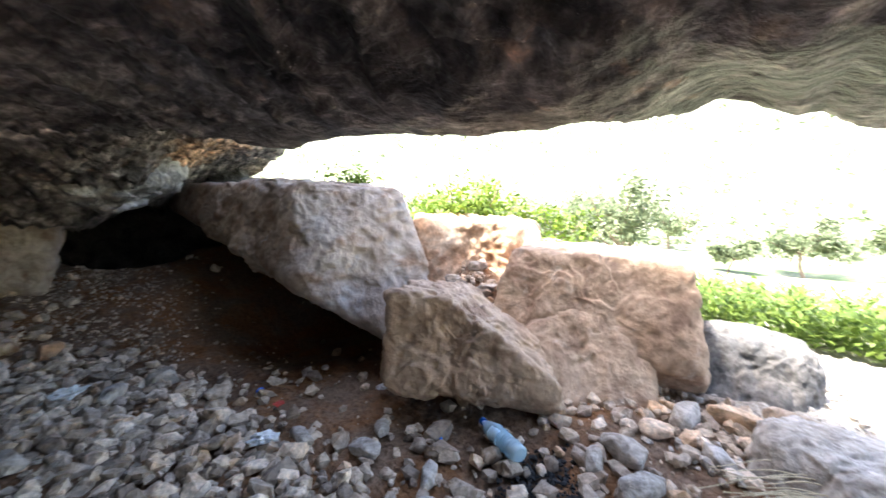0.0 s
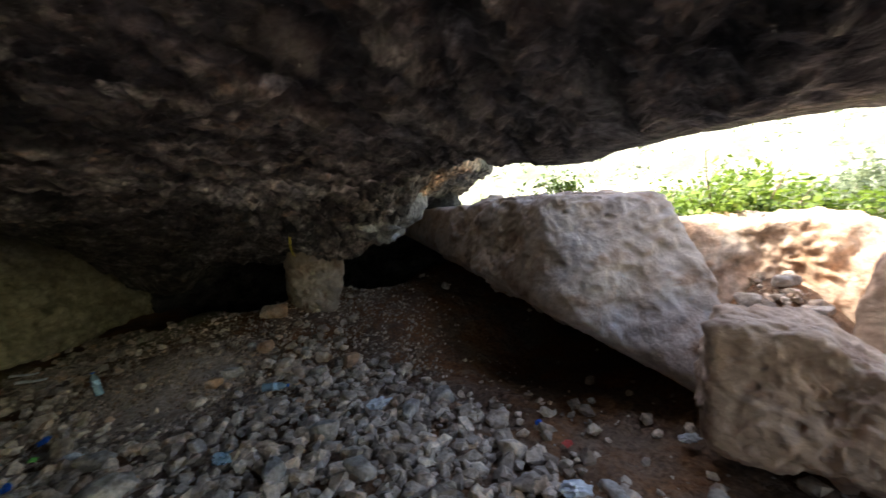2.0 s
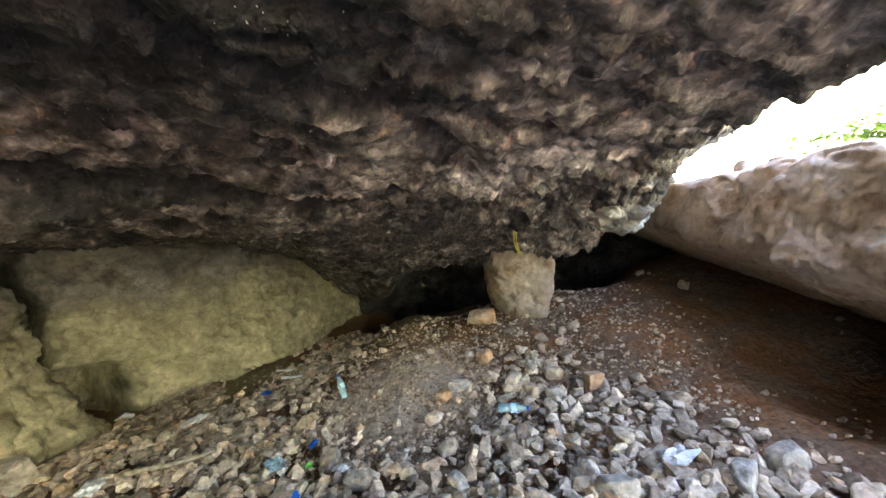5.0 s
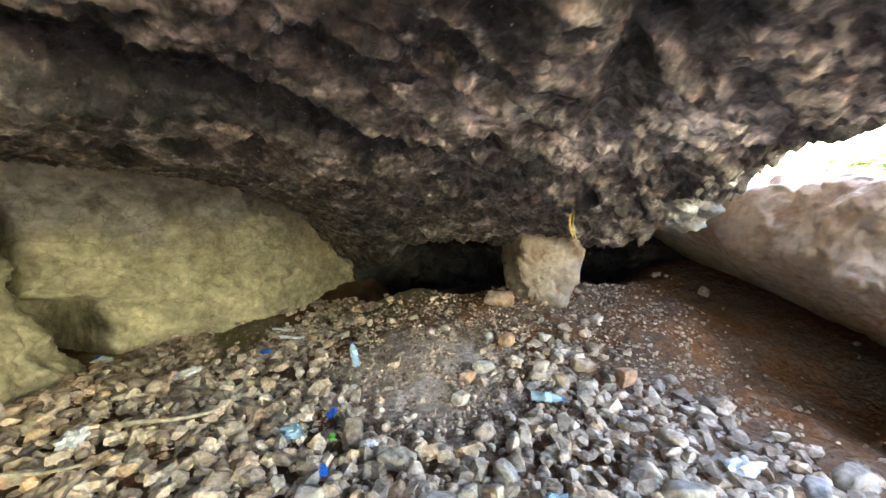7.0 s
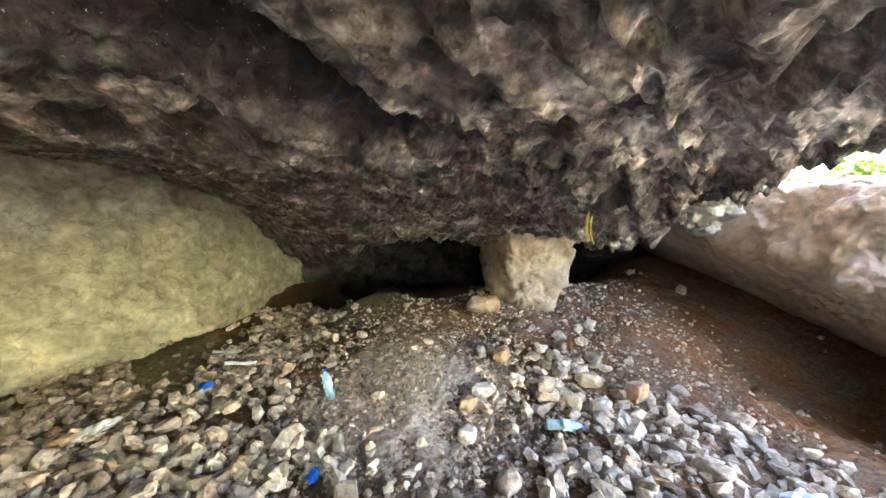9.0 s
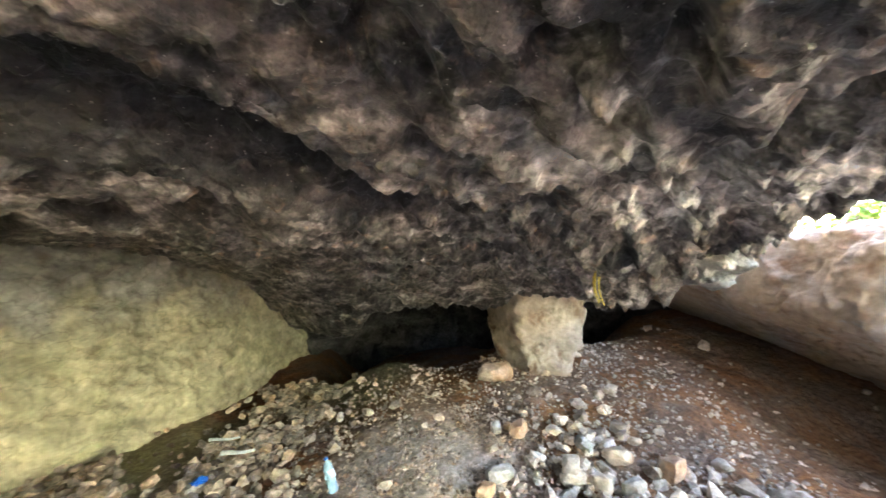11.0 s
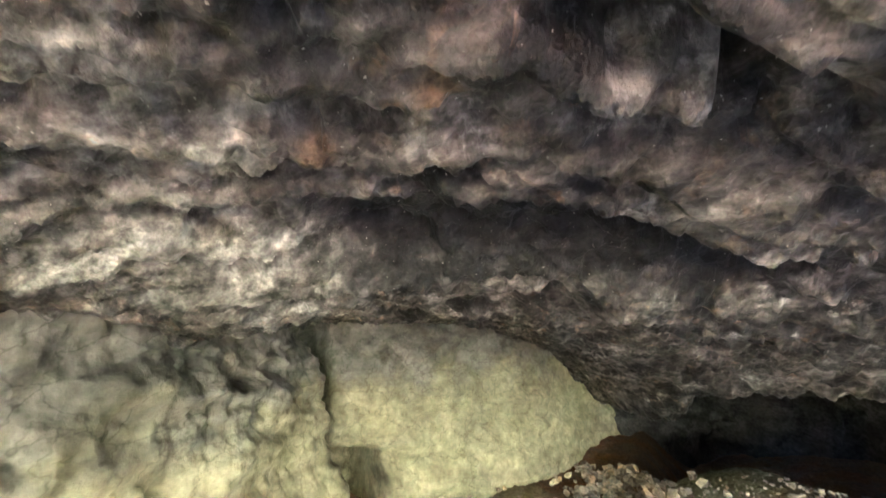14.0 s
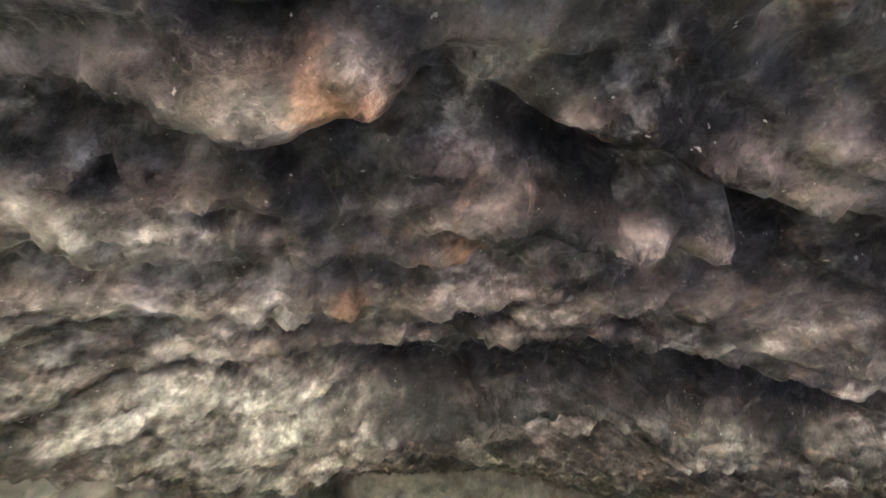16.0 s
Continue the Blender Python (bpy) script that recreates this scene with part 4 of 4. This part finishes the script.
def stick(name, a_, b_, rad, material, label, category="stick", bend=0.04, group=""):
    """A bent tapering stick from one place to another."""
    bm = bmesh.new()
    a_, b_ = Vector(a_), Vector(b_)
    side = (b_ - a_).cross(Vector((0, 0, 1))).normalized()
    up = side.cross(b_ - a_).normalized()
    rings = []
    for k in range(9):
        t = k / 8
        c = a_.lerp(b_, t) + side * bend * math.sin(t * 3.1) * (b_ - a_).length + up * 0.3 * bend * math.sin(t * 7) * (b_ - a_).length
        rr = rad * (1 - 0.45 * t)
        rings.append([bm.verts.new(c + side * rr * math.cos(i * math.pi / 3) + up * rr * math.sin(i * math.pi / 3)) for i in range(6)])
    for r0, r1 in zip(rings, rings[1:]):
        for i in range(6):
            bm.faces.new((r0[i], r0[(i + 1) % 6], r1[(i + 1) % 6], r1[i]))
    bm.faces.new(rings[0][::-1])
    bm.faces.new(rings[-1])
    me = bpy.data.meshes.new(name)
    bm.to_mesh(me)
    bm.free()
    me.materials.append(material)
    return tagged(new(name, me), label, category, group)


for k in range(16):
    x, y = 3.85 + rng.uniform(-0.12, 0.12), -1.62 + rng.uniform(-0.12, 0.12)
    a_ = 2.5 + rng.uniform(-0.16, 0.16)
    ln = rng.uniform(0.3, 0.6)
    z = ground_at(x, y) + 0.07
    stick("straw", (x - 0.5 * ln * math.cos(a_), y - 0.5 * ln * math.sin(a_), z), (x + 0.5 * ln * math.cos(a_), y + 0.5 * ln * math.sin(a_), z + rng.uniform(0.0, 0.1)), 0.0035, M_STRAW,
          "dry pale straw stalk on the stones", "straw", 0.05, "dry straw by the low rock")
stick("white_stick", (-1.55, 4.2, ground_at(-1.5, 4.2) + 0.1), (-1.3, 4.16, ground_at(-1.3, 4.16) + 0.1), 0.014, M_BAG, "pale plastic strip on dark stones", "strip")
stick("white_stick", (-1.35, 3.9, ground_at(-1.3, 3.9) + 0.1), (-1.1, 3.87, ground_at(-1.1, 3.9) + 0.1), 0.018, M_BAG, "pale plastic strip on dark stones", "strip")
stick("driftwood", (-1.75, 2.35, 0.13), (-1.2, 2.5, 0.12), 0.018, M_WOOD, "grey weathered piece of wood among stones")
stick("driftwood", (-2.1, 1.95, 0.12), (-1.6, 2.03, 0.12), 0.013, M_WOOD, "grey weathered stick among stones")
for k in range(3):
    x, y = 1.27 + rng.uniform(-0.012, 0.012), 2.83 + rng.uniform(-0.02, 0.02)
    stick("yellow_plant", (x, y, 1.42), (x + 0.01, y - 0.02, 1.14 + rng.uniform(0, 0.04)), 0.006, M_YELLOW, "withered yellow plant hanging from the ceiling", "plant", 0.08, "hanging plant")
scatter("charcoal", 420, (2.95, 3.75, -1.05, -0.55), (0.012, 0.035), 0.25, "black charcoal crumbs on the earth", 9, M_COAL, lambda x, y: np.exp(-((x - 3.32) ** 2 + (y + 0.8) ** 2) / 0.03))


# ---- plants outside ----
def leaves(q, centres, per, spread, size, out=None):
    """Small bent leaves round the given places, as one list of corners and quads."""
    V, F = [], []
    for c, r_ in centres:
        for _ in range(per):
            d = Vector((q.gauss(0, 1), q.gauss(0, 1), q.gauss(0, 0.8)))
            p = Vector(c) + d * r_ * spread
            ax = Vector((q.uniform(-1, 1), q.uniform(-1, 1), q.uniform(-0.6, 0.4))).normalized()
            sd = ax.cross(Vector((q.uniform(-1, 1), q.uniform(-1, 1), 1))).normalized()
            s = size * q.uniform(0.6, 1.35)
            i = len(V)
            V += [p, p + ax * s * 0.5 + sd * s * 0.28, p + ax * s + Vector((0, 0, -0.12 * s)), p + ax * s * 0.5 - sd * s * 0.28]
            F.append((i, i + 1, i + 2, i + 3))
    return [tuple(v) for v in V], F


def tree(name, x, y, z, height, spread, label, category, seed, leaf, material, limbs=7, per=90, trunk=0.05, bare=0.3, squash=0.6):
    """A trunk that forks into limbs and twigs, each twig with a clump of leaves."""
    q = random.Random(seed)
    top = new(name)
    top.location = (x, y, z)
    bm = bmesh.new()
    clumps = []

    def limb(p0, p1, r0, r1, n=5):
        side = (p1 - p0).cross(Vector((0.3, 0.2, 1))).normalized()
        up_ = side.cross(p1 - p0).normalized()
        rings = []
        for k in range(n + 1):
            t = k / n
            c = p0.lerp(p1, t) + side * math.sin(t * 3.1) * 0.08 * (p1 - p0).length
            rr = r0 + (r1 - r0) * t
            rings.append([bm.verts.new(c + side * rr * math.cos(i * 1.2566) + up_ * rr * math.sin(i * 1.2566)) for i in range(5)])
        for a0, a1 in zip(rings, rings[1:]):
            for i in range(5):
                bm.faces.new((a0[i], a0[(i + 1) % 5], a1[(i + 1) % 5], a1[i]))

    fork = Vector((q.uniform(-0.1, 0.1) * height, q.uniform(-0.1, 0.1) * height, bare * height))
    limb(Vector((0, 0, -0.1)), fork, trunk * height, trunk * height * 0.7)
    for k in range(limbs):
        a_ = k * 2.4 + q.uniform(-0.4, 0.4)
        reach_ = spread * q.uniform(0.45, 0.95)
        tip = Vector((reach_ * math.cos(a_), reach_ * math.sin(a_), height * q.uniform(bare + 0.25 * (1 - bare), 0.95)))
        limb(fork, tip, trunk * height * 0.45, trunk * height * 0.12)
        for j in range(5):
            t = q.uniform(0.45, 1.0)
            c = fork.lerp(tip, t) + Vector((q.uniform(-1, 1), q.uniform(-1, 1), q.uniform(-0.4, 0.7))) * spread * 0.28
            limb(fork.lerp(tip, t * 0.85), c, trunk * height * 0.1, trunk * height * 0.03, 2)
            clumps.append((c, spread * q.uniform(0.16, 0.3)))
    part("trunk", bm, M_BARK, top, "thin brown branching trunk")
    V, F = leaves(q, clumps, per, squash, leaf)
    crown = new("crown", mesh_of("crown", V, F, material))
    crown.parent = top
    return tagged(top, label, category)


def out_z(x, y):
    return ground_at(x, -6.0) - 0.2 if x > 9 else ground_at(x, y)


tree("bush", 5.85, 1.45, 0.0, 2.15, 0.8, "bright green leafy bush behind the orange ledge", "bush", 11, 0.085, M_LEAF, 9, 70, 0.02, 0.25)
tree("bush", 6.1, 0.55, 0.0, 1.55, 0.6, "low bright green bush behind the boulders", "bush", 12, 0.08, M_LEAF, 7, 60, 0.02, 0.3)
tree("bush", 5.4, 4.2, 0.0, 2.1, 0.8, "bright green leafy bush beyond the slab", "bush", 13, 0.085, M_LEAF, 8, 70, 0.02, 0.3)
tree("bush", 6.4, 2.8, 0.0, 1.75, 0.8, "bright green leafy bush beyond the slab", "bush", 14, 0.085, M_LEAF, 8, 70, 0.02, 0.3)
tree("tree", 13.2, 1.9, out_z(13.2, 1.9), 2.9, 1.5, "grey-green rounded tree in the valley", "tree", 15, 0.16, M_LEAF_FAR, 9, 80, 0.03, 0.25)
tree("tree", 15.0, 4.0, out_z(15, 4), 3.2, 1.6, "grey-green rounded tree in the valley", "tree", 16, 0.16, M_LEAF_FAR, 9, 80, 0.03, 0.25)
for k, (x, y, h, s) in enumerate([(26.7, -3.0, 2.9, 2.0), (27.5, -6.6, 2.8, 1.7), (24, -0.2, 1.5, 0.9), (34, 4.0, 3.2, 2.0), (30, -10, 3.0, 1.8), (33, 11, 3.2, 2.2), (22, 9, 2.6, 1.6), (28, 16, 3.2, 2.2)]):
    tree("tree", x, y, out_z(x, y), h, s, "dark green spreading tree on pale ground", "tree", 40 + k, 0.24, M_LEAF_FAR, 9, 45, 0.03, 0.35, 0.5)


def tufts(name, number, area, tall, label, seed, material):
    """Leafy stalks over a stretch of ground."""
    q = random.Random(seed)
    V, F = [], []
    for _ in range(number):
        x, y = q.uniform(*area[0]), q.uniform(*area[1])
        z = ground_at(x, y)
        h = tall * q.uniform(0.55, 1.1)
        lean = Vector((q.uniform(-0.25, 0.25), q.uniform(-0.25, 0.25), 1)) * h
        for k in range(7):
            p = Vector((x, y, z)) + lean * (0.15 + 0.14 * k)
            a_ = q.uniform(0, 6.3)
            ax = Vector((math.cos(a_), math.sin(a_), q.uniform(0.1, 0.9))).normalized()
            sd = ax.cross(Vector((0, 0, 1))).normalized()
            s = 0.13 * q.uniform(0.7, 1.3)
            i = len(V)
            V += [tuple(p), tuple(p + ax * s * 0.5 + sd * s * 0.2), tuple(p + ax * s), tuple(p + ax * s * 0.5 - sd * s * 0.2)]
            F.append((i, i + 1, i + 2, i + 3))
    return tagged(new(name, mesh_of(name, V, F, material)), label, "grass", kind="stuff")


tufts("weeds", 3600, ((6.9, 9.2), (-9.0, 0.6)), 0.62, "tall bright green weeds outside the mouth", 71, M_GRASS)

# shrubs over the hillside
q_ = np.random.RandomState(17)
V_all, F_all, count = [], [], 0
qr = random.Random(18)
for _ in range(3000):
    i, j = q_.randint(24, len(r) - 4), q_.randint(55, 165)
    x, y, z = GX[i, j], GY[i, j], GZ[i, j]
    x, y = x + q_.uniform(-1, 1) * R[i, j] * 0.02, y + q_.uniform(-1, 1) * R[i, j] * 0.02
    s = q_.uniform(0.5, 1.3) * (1.0 + R[i, j] * 0.006)
    V, F = leaves(qr, [((x, y, z + 0.4 * s), s)], 12, 0.42, 0.55 * s)
    F_all += [tuple(a_ + count for a_ in f) for f in F]
    V_all += V
    count += len(V)
tagged(new("shrubs", mesh_of("shrubs", V_all, F_all, M_LEAF_FAR)), "scattered grey-green shrubs over the hillside", "shrub", kind="stuff")

scatter("outside_gravel", 1800, (3.9, 7.2, -4.2, -0.9), (0.02, 0.09), 0.2, "pale dusty gravel outside the mouth", 10, M_PALEROCK, lambda x, y: 0.6 + 0 * x)
